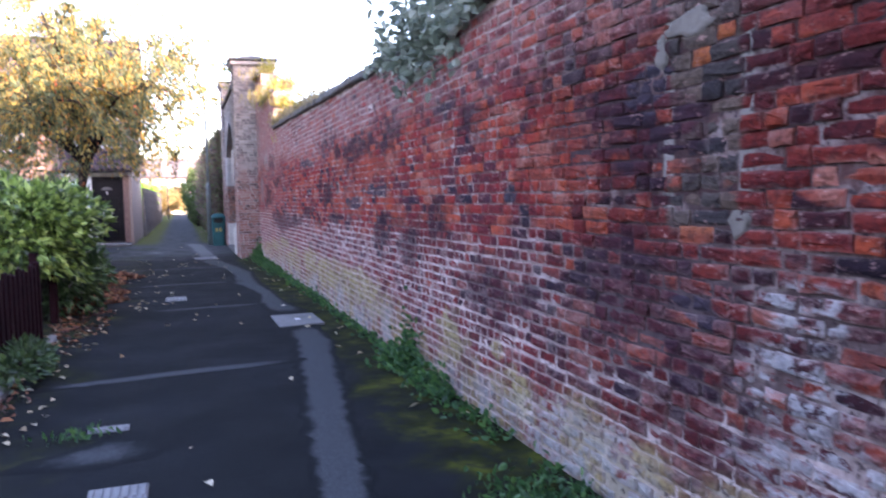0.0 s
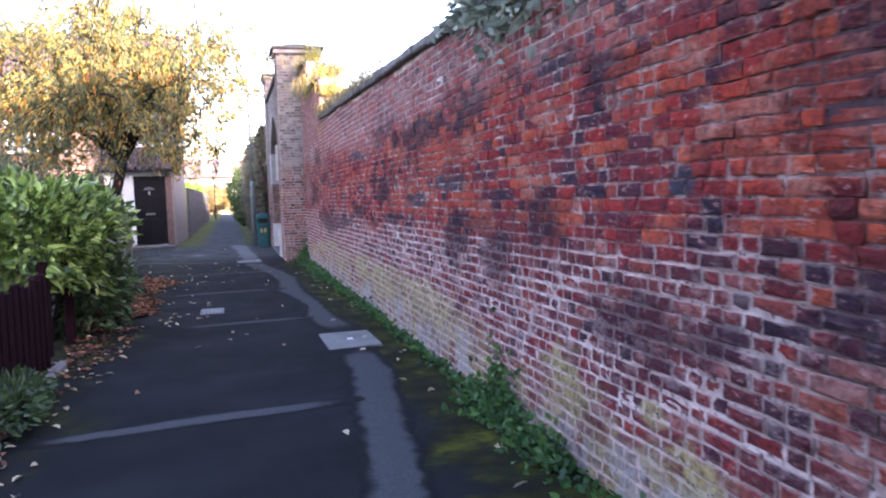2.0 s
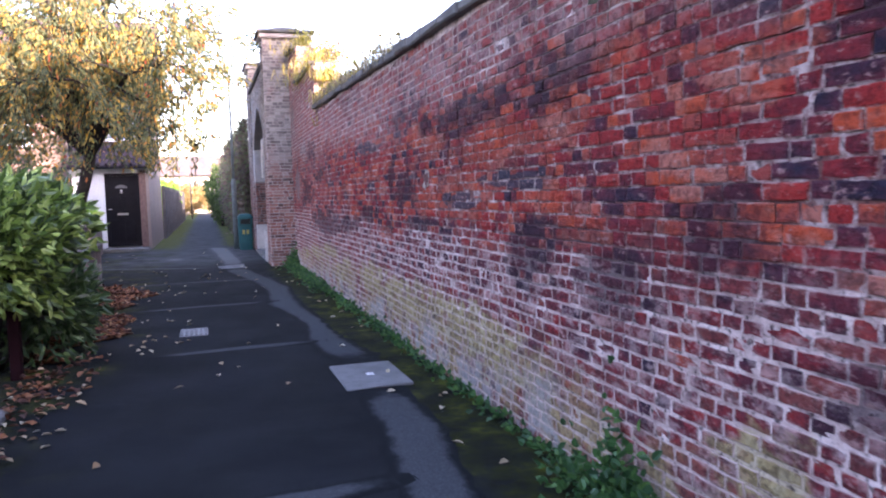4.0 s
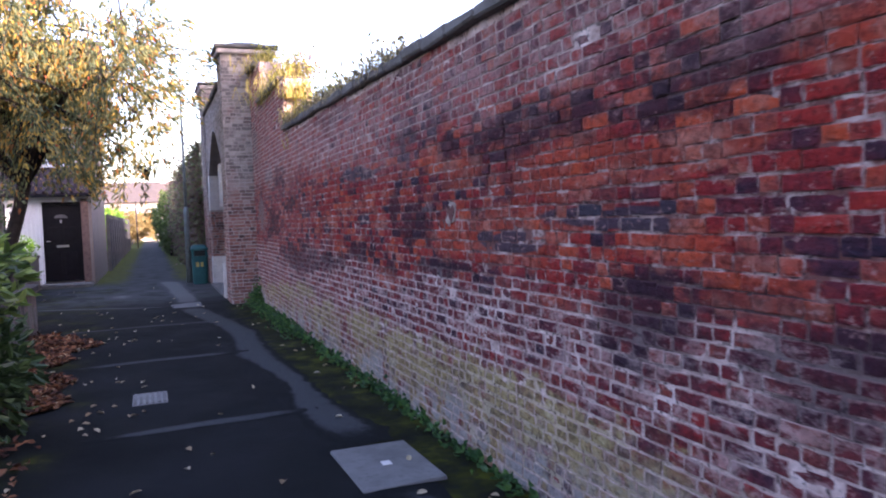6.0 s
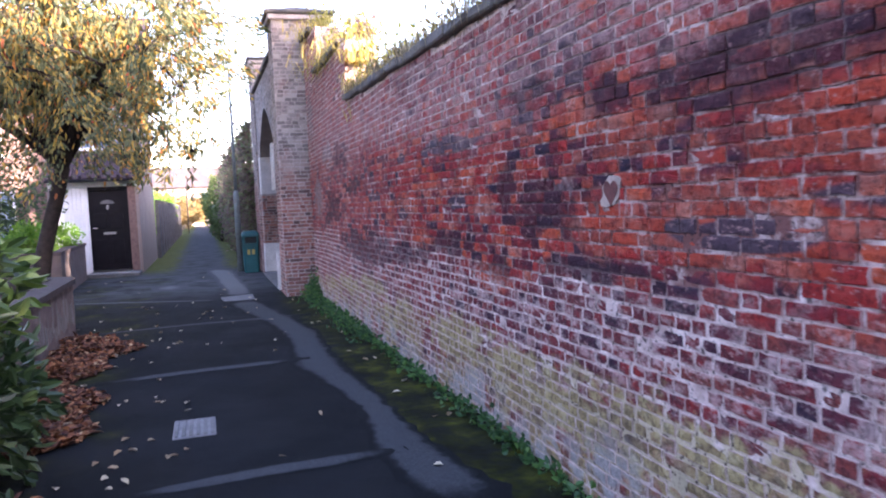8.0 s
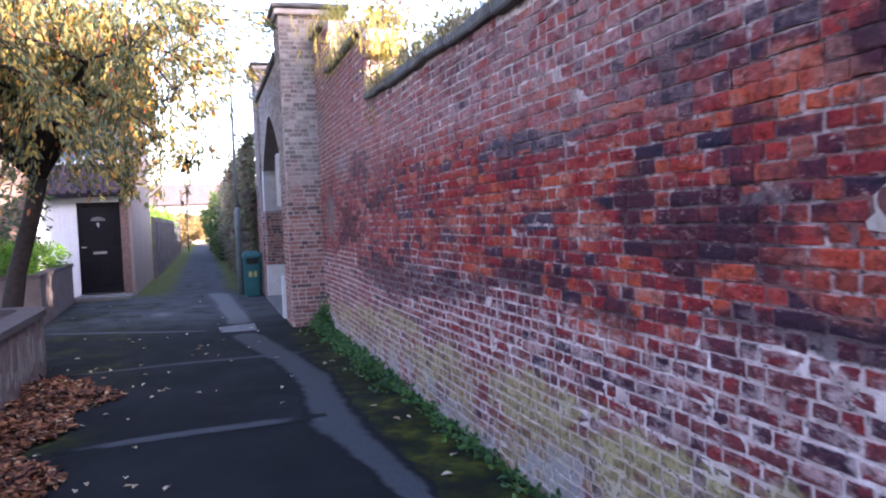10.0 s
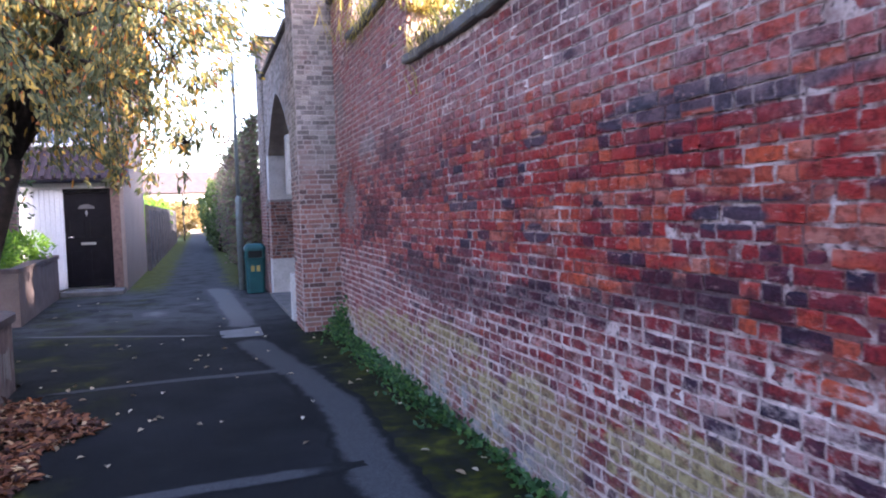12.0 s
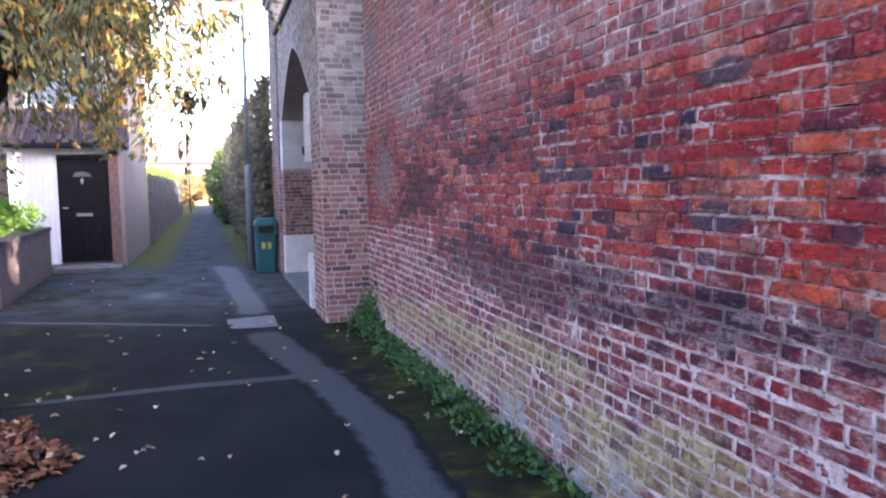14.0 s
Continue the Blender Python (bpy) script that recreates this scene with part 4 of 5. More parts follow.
part("jamb_wall", box(0, 0.6, GY0 - 22.6, A0 - 22.6, 0, GTOP, 0), RENDER_GREY, gate)
part("jamb_wall", box(0, 0.6, A1 - 22.6, GY1 - 22.6, 0, GTOP, 0), RENDER_GREY, gate)
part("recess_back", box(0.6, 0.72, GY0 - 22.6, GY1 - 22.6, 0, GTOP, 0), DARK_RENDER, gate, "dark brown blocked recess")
part("coping", box(-0.07, 0.67, GY0 - 22.6, GY1 - 22.6, GTOP, GTOP + 0.09, 0.015), COPING, gate, "dark projecting coping")
part("threshold", box(-0.06, 0.6, A0 - 22.6, A1 - 22.6, -0.02, 0.06, 0.01), CONCRETE, gate, "worn pale stone threshold")
for y0, y1, nm in ((A1 - 0.012, A1 + 0.26, "far"), (A0 - 0.2, A0 + 0.012, "near")):
    for z0, z1 in ((0.03, 0.72), (1.87, 2.72)):
        part("quoin", box(-0.014 if nm == "far" else -0.085, 0.55, y0 - 22.6, y1 - 22.6, z0, z1, 0.012, rough=0.006, seed=int(z1 * 9)), LIME, gate, "whitewashed stone quoin")
got = []
for at, sgn in ((A1, -1), (A0, 1)):
    for u, z, w, h, rng in brick_field(GX, GX + 0.56, 0.72, lambda u: 1.88, 91, wild=0.3):
        v, f = brick_shape(w, h, 0.03, rng, 0.004)
        got.append(([(u + p[0] - GX, at - 22.6 + sgn * (p[1] + 0.004), z + p[2]) for p in v], f))
for a, b in ((A1, A1 + 0.36), (GY0, A0)):
    for u, z, w, h, rng in brick_field(a, b, 0.72, lambda u: 1.88, 95, wild=0.3):
        v, f = brick_shape(w, h, 0.03, rng, 0.004)
        got.append(([(-p[1] - 0.004, u + p[0] - 22.6, z + p[2]) for p in v], f))
mark_inner(raw("jamb_brickwork", *join(got), PIER_BRICK, gate, "red brick jamb between the white quoins", kind="stuff").data)
# weathered courses above and beside the arch
got = []
for u, z, w, h, rng in brick_field(GY0, GY1, 1.9, lambda u: GTOP, 97, keep=lambda u, z, w: not (A0 - 0.22 - w / 2 < u < A1 + 0.28 + w / 2 and z < 2.76) and not (A0 - 0.05 < u < A1 + 0.05 and z < arch_z(u) + 0.10), wild=0.85):
    v, f = brick_shape(w, h, 0.03, rng, 0.006)
    got.append(([(-p[1] - 0.003, u + p[0] - 22.6, z + p[2]) for p in v], f))
mark_inner(raw("arch_brickwork", *join(got), PIER_BRICK, gate, "grey weathered bricks above the arch", kind="stuff").data)
part("hinge_pin", box(0.33, 0.45, A1 - 0.09 - 22.6, A1 - 22.6, 2.12, 2.28, 0.02), IRON, gate, "dark iron hinge pin")

# ---- litter bin and lamp post ----
bin_ = thing("litter_bin", "dark green plastic litter bin with a domed hood", "litter bin", (1.345, 25.4, 0))
def rounded(w, d, r=0.07, seg=5):
    pts = []
    for cx, cy, a0 in ((w - r, d - r, 0), (-w + r, d - r, 90), (-w + r, -d + r, 180), (w - r, -d + r, 270)):
        for k in range(seg + 1):
            a = radians(a0 + 90 * k / seg)
            pts.append((cx + r * math.cos(a), cy + r * math.sin(a)))
    return pts


def loft(rings):
    vs, fs = [], []
    m = len(rings[0][0])
    for pts, z in rings:
        vs += [(a, b, z) for a, b in pts]
    for i in range(len(rings) - 1):
        fs += [(i * m + k, i * m + (k + 1) % m, (i + 1) * m + (k + 1) % m, (i + 1) * m + k) for k in range(m)]
    fs += [tuple(range(m))[::-1], tuple((len(rings) - 1) * m + k for k in range(m))]
    return vs, fs


raw("body", *loft([(rounded(0.175, 0.175), 0.0), (rounded(0.18, 0.18), 0.03), (rounded(0.2, 0.2), 0.68), (rounded(0.21, 0.21), 0.70), (rounded(0.21, 0.21), 0.72)]), BIN_GREEN, bin_, smooth=False)
raw("hood", *loft([(rounded(0.2, 0.2), 0.86), (rounded(0.215, 0.215), 0.87), (rounded(0.21, 0.21), 0.93), (rounded(0.17, 0.17), 0.985), (rounded(0.1, 0.1, 0.05), 1.01)]), BIN_GREEN, bin_, "domed green hood", smooth=False)
# solid near-black block in the opening, shade put into its colour
part("opening_block", box(-0.17, 0.17, -0.17, 0.17, 0.70, 0.88, 0.02), BIN_DARK, bin_, "near-black block standing for the shaded opening")
for sx in (-1, 1):
    for sy in (-1, 1):
        part("hood_post", box(sx * 0.165 - 0.03, sx * 0.165 + 0.03, sy * 0.165 - 0.03, sy * 0.165 + 0.03, 0.71, 0.88, 0.01), BIN_GREEN, bin_)
for sx in (-0.06, 0.05):
    part("emblem", box(sx - 0.035, sx + 0.035, -0.203, -0.19, 0.44, 0.56, 0.004), GOLD, bin_, "faded gold emblem")
lamp = thing("street_lamp", "slim grey-green steel street lamp with short arm", "street lamp", (1.10, 25.95, 0))
raw("base_sleeve", *tube([(0, 0, -0.05), (0, 0, 1.9), (0, 0, 2.0)], [0.07, 0.07, 0.045], 12), STEEL, lamp, smooth=True)
raw("column", *tube([(0, 0, 1.9), (0, 0, 5.0)], [0.042, 0.032], 10), STEEL, lamp, smooth=True)
raw("arm", *tube([(0, 0, 4.96), (-0.05, 0, 5.03), (-0.2, 0, 5.06)], [0.03, 0.028, 0.025], 8), STEEL, lamp, smooth=True)
part("lantern", box(-0.52, -0.16, -0.08, 0.08, 5.02, 5.11, 0.025), STEEL, lamp, "flat grey lantern head")

# ---- house with porch ----
house = thing("house", "pebbledashed two-storey house with a tiled lean-to porch", "house", (-3, 28.5, 0))
def H(name, x0, x1, y0, y1, z0, z1, mat, label="", bevel=0.0, parent=None):
    return part(name, box(x0 + 3, x1 + 3, y0 - 28.5, y1 - 28.5, z0, z1, bevel), mat, parent or house, label)


H("wall", -3.6, -1.28, 28.6, 34.0, -0.1, 5.1, PEBBLE, "pale pinkish pebbledash wall")
# the sun reaches this front, so shade is put into its brown
H("wall", -11, -3.605, 28.62, 34.0, -0.1, 5.1, HOUSE_BRICK, "brick front in a brown darkened to stand for shade")
raw("roof", [(-8.4, -0.3, 4.95), (2.05, -0.3, 4.95), (2.05, 2.8, 7.3), (-8.4, 2.8, 7.3), (-8.4, 5.9, 4.95), (2.05, 5.9, 4.95),
             (-8.4, -0.3, 5.1), (2.05, -0.3, 5.1), (2.05, 2.8, 7.45), (-8.4, 2.8, 7.45), (-8.4, 5.9, 5.1), (2.05, 5.9, 5.1)],
    [(6, 7, 8, 9), (9, 8, 11, 10), (0, 3, 2, 1), (3, 4, 5, 2), (0, 1, 7, 6), (4, 10, 11, 5), (1, 2, 8, 7), (2, 5, 11, 8), (0, 6, 9, 3), (3, 9, 10, 4)], ROOF, house, "brown tiled pitched roof")
# porch walls
H("porch_side", -1.50, -1.28, 27.62, 28.6, -0.05, 2.42, PEBBLE, "pebbledash porch cheek")
H("porch_pier", -1.545, -1.36, 27.6, 27.75, 0.0, 2.36, HOUSE_BRICK, "worn brick door pier", 0.004)
H("porch_back", -3.36, -1.5, 27.80, 27.86, 0.0, 2.40, WHITE)
H("lintel_board", -3.40, -1.30, 27.60, 27.70, 2.28, 2.44, WHITE, "white painted board over the door", 0.006)
for i in range(8):
    H("cladding_board", -3.36 + i * 0.1, -3.265 + i * 0.1, 27.66, 27.80, 0.08, 2.28, WHITE, "", 0.008)
door = H("door", -2.50, -1.60, 27.72, 27.79, 0.12, 2.2, DOOR_BLACK, "dark panelled front door with arched light", 0.006)
H("door_post", -2.56, -2.50, 27.66, 27.80, 0.10, 2.28, WHITE, "white door post", 0.004)
H("door_post", -1.60, -1.545, 27.66, 27.80, 0.10, 2.28, DOOR_BLACK, "dark door post", 0.004)
H("door_head", -2.50, -1.60, 27.66, 27.80, 2.2, 2.28, DOOR_BLACK, "dark door head", 0.004)
for x0, x1, z0, z1 in ((-2.40, -2.10, 0.25, 0.92), (-2.0, -1.70, 0.25, 0.92), (-2.40, -2.10, 1.2, 1.6), (-2.0, -1.70, 1.2, 1.6)):
    H("door_panel", x0, x1, 27.705, 27.73, z0, z1, DOOR_BLACK, "", 0.012, door)
H("letter_plate", -2.19, -1.89, 27.69, 27.72, 1.045, 1.105, CHROME, "chrome letter plate", 0.008, door)
raw("knocker", *[( [(a + 3, b - 28.5, c) for a, b, c in v], f) for v, f in [tube([(-2.05, 27.70, 1.80), (-2.07, 27.68, 1.74), (-2.05, 27.68, 1.68), (-2.03, 27.68, 1.74), (-2.05, 27.70, 1.80)], [0.012] * 5, 6)]][0], CHROME, door, "chrome knocker", True)
fan_v = [(-2.05 + 3 + 0.17 * math.cos(a), 27.712 - 28.5, 1.84 + 0.10 * math.sin(a)) for a in [math.pi * k / 12 for k in range(13)]]
fan_v2 = [(a, b - 0.012, c) for a, b, c in fan_v]
raw("arched_light", fan_v + fan_v2, [tuple(range(13)), tuple(range(13, 26))[::-1]] + [(k, (k + 1) % 13, 13 + (k + 1) % 13, 13 + k) for k in range(13)], CASTIRON, door, "small dull arched glass light")
raw("door_handle", *[([(a + 3, b - 28.5, c) for a, b, c in v], f) for v, f in [tube([(-2.42, 27.72, 1.22), (-2.42, 27.66, 1.22), (-2.32, 27.66, 1.22)], [0.012, 0.012, 0.01], 6)]][0], CHROME, door, "chrome lever handle", True)
step_ = thing("door_step", "pale concrete doorstep below the porch door", "doorstep", (-1.9, 27.2, 0))
part("slab", box(-0.62, 0.60, -0.46, 0.40, -0.03, 0.09, 0.015, rough=0.012, seed=5), CONCRETE, step_)
# porch roof: rows of ribbed tiles
H("porch_rafters", -3.40, -1.25, 27.5, 28.6, 2.42, 2.47, ROOF)
tile_b = bmesh.new()
for x0, x1, z1 in ((-0.11, 0.0, 0.012), (-0.01, 0.06, 0.085), (0.055, 0.11, 0.012)):
    box(x0, x1, -0.02, 0.36, -0.012, z1, 0.004, tile_b)
tile_me = bpy.data.meshes.new("roof_tile")
tile_b.to_mesh(tile_me)
tile_b.free()
tile_me.materials.append(ROOF)
for r in range(4):
    for c in range(10):
        ob = new("roof_tile", tile_me)
        ob.parent = house
        ob.matrix_basis = pose(-3.30 + 0.222 * c + 3, 27.42 + 0.29 * r - 28.5, 2.495 + 0.17 * r, 30 + random.uniform(-1, 1), random.uniform(-1, 1), 0)
raw("porch_roof_bed", [(-0.44, -1.05, 2.44), (1.78, -1.05, 2.44), (1.78, 0.12, 3.10), (-0.44, 0.12, 3.10), (-0.44, 0.12, 2.44), (1.78, 0.12, 2.44)], [(0, 1, 2, 3), (0, 3, 4), (1, 5, 2), (0, 4, 5, 1)], ROOF, house)
H("gutter", -3.44, -1.24, 27.36, 27.44, 2.40, 2.46, DOOR_BLACK, "dark gutter along the porch eave", 0.015)


def window(x0, x1, z0, z1, y=28.6):
    w = H("window", x0, x1, y - 0.02, y + 0.02, z0, z1, GLASS_BLUE, "white framed window", 0.0)
    for a, b, c, d in ((x0 - 0.05, x1 + 0.05, z1, z1 + 0.06), (x0 - 0.05, x0, z0, z1), (x1, x1 + 0.05, z0, z1), ((x0 + x1) / 2 - 0.025, (x0 + x1) / 2 + 0.025, z0, z1), (x0, x1, z1 - 0.38, z1 - 0.34)):
        H("window_frame", a, b, y - 0.06, y + 0.01, c, d, WHITE, "", 0.006, w)
    H("window_sill", x0 - 0.1, x1 + 0.1, y - 0.12, y + 0.01, z0 - 0.08, z0, WHITE, "", 0.008, w)


window(-3.1, -1.7, 3.35, 4.35)
window(-6.2, -4.6, 3.2, 4.4)
window(-6.6, -4.4, 0.9, 2.2)
raw("drainpipe", *[([(a + 3, b - 28.5, c) for a, b, c in v], f) for v, f in [tube([(-3.5, 28.55, 0), (-3.5, 28.55, 5.0)], [0.035, 0.035], 8)]][0], DOOR_BLACK, house, "dark drainpipe", True)

# ---- front garden walls ----
def low_wall(name, pts, height, thick, body, cap, label, capw=0.04, seed=1):
    ob = thing(name, label, "garden wall", (pts[0][0], pts[0][1], 0))
    vs, fs, cv, cf = [], [], [], []
    P = [Vector(p) for p in pts]
    left = []
    for i, p in enumerate(P):
        d = (P[min(i + 1, len(P) - 1)] - P[max(i - 1, 0)]).normalized()
        left.append(Vector((-d.y, d.x)))
    o = P[0]
    for i, p in enumerate(P):
        a, b = p - o, p + left[i] * thick - o
        vs += [(a.x, a.y, -0.05), (a.x, a.y, height), (b.x, b.y, height), (b.x, b.y, -0.05)]
        a, b = p - left[i] * capw - o, p + left[i] * (thick + capw) - o
        cv += [(a.x, a.y, height), (a.x, a.y, height + 0.07), (b.x, b.y, height + 0.07), (b.x, b.y, height)]
    for lst in (fs, cf):
        for i in range(len(P) - 1):
            for k in range(4):
                lst.append((i * 4 + k, i * 4 + (k + 1) % 4, i * 4 + 4 + (k + 1) % 4, i * 4 + 4 + k))
        lst += [(0, 1, 2, 3), tuple((len(P) - 1) * 4 + k for k in (3, 2, 1, 0))]
    raw("wall_body", vs, fs, body, ob)
    raw("wall_cap", cv, cf, cap, ob, "dark flat capping")
    return ob


WALLWASH = plain("stained_low_wall", (0.11, 0.085, 0.08), 0.92, vary=0.5, scale=5, bump=0.8)
PINKWASH = plain("pink_grey_render", (0.16, 0.125, 0.115), 0.92, vary=0.25, scale=4, bump=0.6)
arc = [(-1.42 - 0.45 * (1 - math.cos(a)), 17.45 + 0.45 * math.sin(a)) for a in [math.pi / 2 * k / 5 for k in range(1, 6)]]
lw = low_wall("low_garden_wall", [(-1.36, 11.4), (-1.38, 14.0), (-1.42, 17.45)] + arc + [(-4.5, 17.95)], 0.66, 0.2, WALLWASH, plain("dark_wall_cap", (0.045, 0.036, 0.036), 0.85, vary=0.4, bump=0.6), "low stained brick garden wall with rounded end", seed=2)
pl = low_wall("planter_wall", [(-2.52, 26.75), (-2.44, 24.5), (-2.34, 22.3), (-5.5, 22.3)], 0.82, -0.2, PINKWASH, plain("brown_cap", (0.10, 0.075, 0.07), 0.85, vary=0.4, bump=0.6), "pink-grey rendered planter wall beside the porch", -0.03, seed=3)
# vertical white streaks on the low wall
srng = random.Random(9)
for k in range(34):
    y = 14.6 + k * 0.085 + srng.uniform(-0.02, 0.02)
    h = srng.uniform(0.15, 0.4)
    z = srng.uniform(0.12, 0.25)
    x = -1.38 - 0.04 * (y - 14.0) / 3.45 if y < 17.45 else -1.42
    part("lime_streak", box(x - (-1.36) - 0.004, x - (-1.36) + 0.006, y - 11.4 - 0.014, y - 11.4 + 0.014, z, z + h, 0.003, rough=0.004, seed=k), CONCRETE, lw, "pale lime streak")
raw("garden_soil", [(-12, -4, 0.03), (-1.5, -4, 0.03), (-1.5, 17.8, 0.03), (-12, 17.8, 0.03), (-12, 22.5, 0.03), (-2.6, 22.5, 0.03), (-2.6, 28.6, 0.03), (-12, 28.6, 0.03)], [(0, 1, 2, 3), (4, 5, 6, 7)], SOIL, kind="structure")
tagged(bpy.data.objects["garden_soil"], "dark soil of the front gardens", "ground")
raw("forecourt", [(-12, 17.9, 0.0), (-2.55, 17.9, 0.0), (-2.55, 22.3, 0.0), (-12, 22.3, 0.0)], [(0, 1, 2, 3)], ASPHALT, kind="structure")
tagged(bpy.data.objects["forecourt"], "dark asphalt forecourt between the garden walls", "ground")

# ---- dark stained fence with posts ----
fence = thing("garden_fence", "low dark red-brown boarded fence panel", "fence", (-1.16, 9.05, 0))
for i in range(26):
    y = -0.06 - 0.14 * i
    x = -0.10 * (-y) / 1.2
    part("board", box(x - 0.02, x + 0.008, y - 0.066, y + 0.066, 0.03, 0.80 + 0.03 * math.sin(i * 2.1), 0.006), FENCE_BROWN, fence)
part("rail", box(-0.32, -0.29, -3.6, 0.0, 0.55, 0.64, 0.006), FENCE_BROWN, fence)
part("end_post", box(-0.06, 0.02, -0.02, 0.06, -0.05, 0.84, 0.008), FENCE_BROWN, fence)
for x, y, h in ((-1.22, 10.4, 0.95), (-1.3, 9.75, 0.9)):
    po = thing("fence_post", "dark weathered timber post under the laurel", "post", (x, y, 0), "posts beside the laurel")
    part("shaft", box(-0.045, 0.045, -0.045, 0.045, -0.05, h, 0.01), FENCE_BROWN, po)
kerb = thing("edging_kerb", "broken pale concrete edging beside the path", "kerb", (-1.05, 7.5, 0))
for i in range(7):
    part("kerb_stone", box(-0.06, 0.02, -1.4 + 0.45 * i, -0.98 + 0.45 * i, -0.03, 0.05, 0.015, rough=0.015, seed=i), CONCRETE, kerb)


# ---- plants ----
def dome(rng, n, c, r, lo=-0.35, shell=0.55):
    """Points in the outer shell of a lumpy dome, with outward ways."""
    d = rng.normal(0, 1, (n * 2, 3))
    d /= np.linalg.norm(d, axis=1)[:, None]
    d = d[d[:, 2] > lo][:n]
    lump = 1 + 0.16 * np.sin(d[:, 0] * 7 + d[:, 2] * 4) + 0.12 * np.sin(d[:, 1] * 9 + d[:, 2] * 6)
    rad = (1 - shell * rng.random(len(d)) ** 1.8) * lump
    return np.asarray(c) + d * np.asarray(r) * rad[:, None], d


def bush(name, label, c, r, n, size, material, seed, stems=9, lo=-0.35, droop=0.25):
    rng = np.random.default_rng(seed)
    ob = thing(name, label, "shrub", (c[0], c[1], 0))
    p, d = dome(rng, n, (0, 0, c[2]), r, lo)
    p[:, 2] = np.maximum(p[:, 2], 0.04)
    d[:, 2] -= droop
    raw("foliage", *leaves(p, d, size, size * 0.48, rng, 0.55), material, ob)
    lists = []
    for k in range(stems):
        a = rng.uniform(0, 6.28)
        top = Vector((r[0] * 0.6 * math.cos(a), r[1] * 0.6 * math.sin(a), c[2] + r[2] * rng.uniform(-0.1, 0.5)))
        b = Vector((0.12 * math.cos(a), 0.12 * math.sin(a), -0.03))
        lists.append(tube([b, b.lerp(top, 0.5) + Vector((0, 0, 0.1)), top], [0.022, 0.015, 0.006], 6))
    for v, f in lists:
        raw("stem", v, f, BARK, ob)
    return ob


bush("laurel_bush", "broad glossy green laurel bush over the fence", (-1.60, 10.8, 1.06), (0.80, 1.0, 0.66), 5600, 0.125, LAUREL_LEAF, 21, 14, -0.75, 0.0)
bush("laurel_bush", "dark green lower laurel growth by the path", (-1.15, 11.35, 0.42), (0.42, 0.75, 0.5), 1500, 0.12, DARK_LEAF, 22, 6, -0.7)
bush("fence_plant", "dark leafy plant below the fence", (-1.08, 7.7, 0.10), (0.18, 0.6, 0.14), 320, 0.08, DARK_LEAF, 23, 3)
bush("fence_plant", "low weeds with reddish leaves by the kerb", (-0.98, 7.2, 0.1), (0.18, 0.6, 0.14), 420, 0.08, DARK_LEAF, 24, 2)
for k, (x, y, r) in enumerate([(-2.9, 25.2, 0.45), (-3.1, 23.8, 0.5), (-3.0, 22.9, 0.42)]):
    bush("planter_shrub", "fresh green shrub growing in the planter", (x, y, 1.0), (r, r * 1.1, 0.42), 900, 0.1, FRESH_LEAF, 30 + k, 4, -0.6)
bush("garden_shrub", "dark green shrub behind the garden wall", (-4.9, 24.8, 1.7), (1.9, 1.4, 1.75), 6500, 0.12, DARK_LEAF, 35, 8, -0.9)
bush("garden_shrub", "dark green shrub in the front garden", (-3.6, 14.2, 0.75), (1.3, 1.9, 0.8), 3000, 0.12, DARK_LEAF, 36, 8, -0.9)


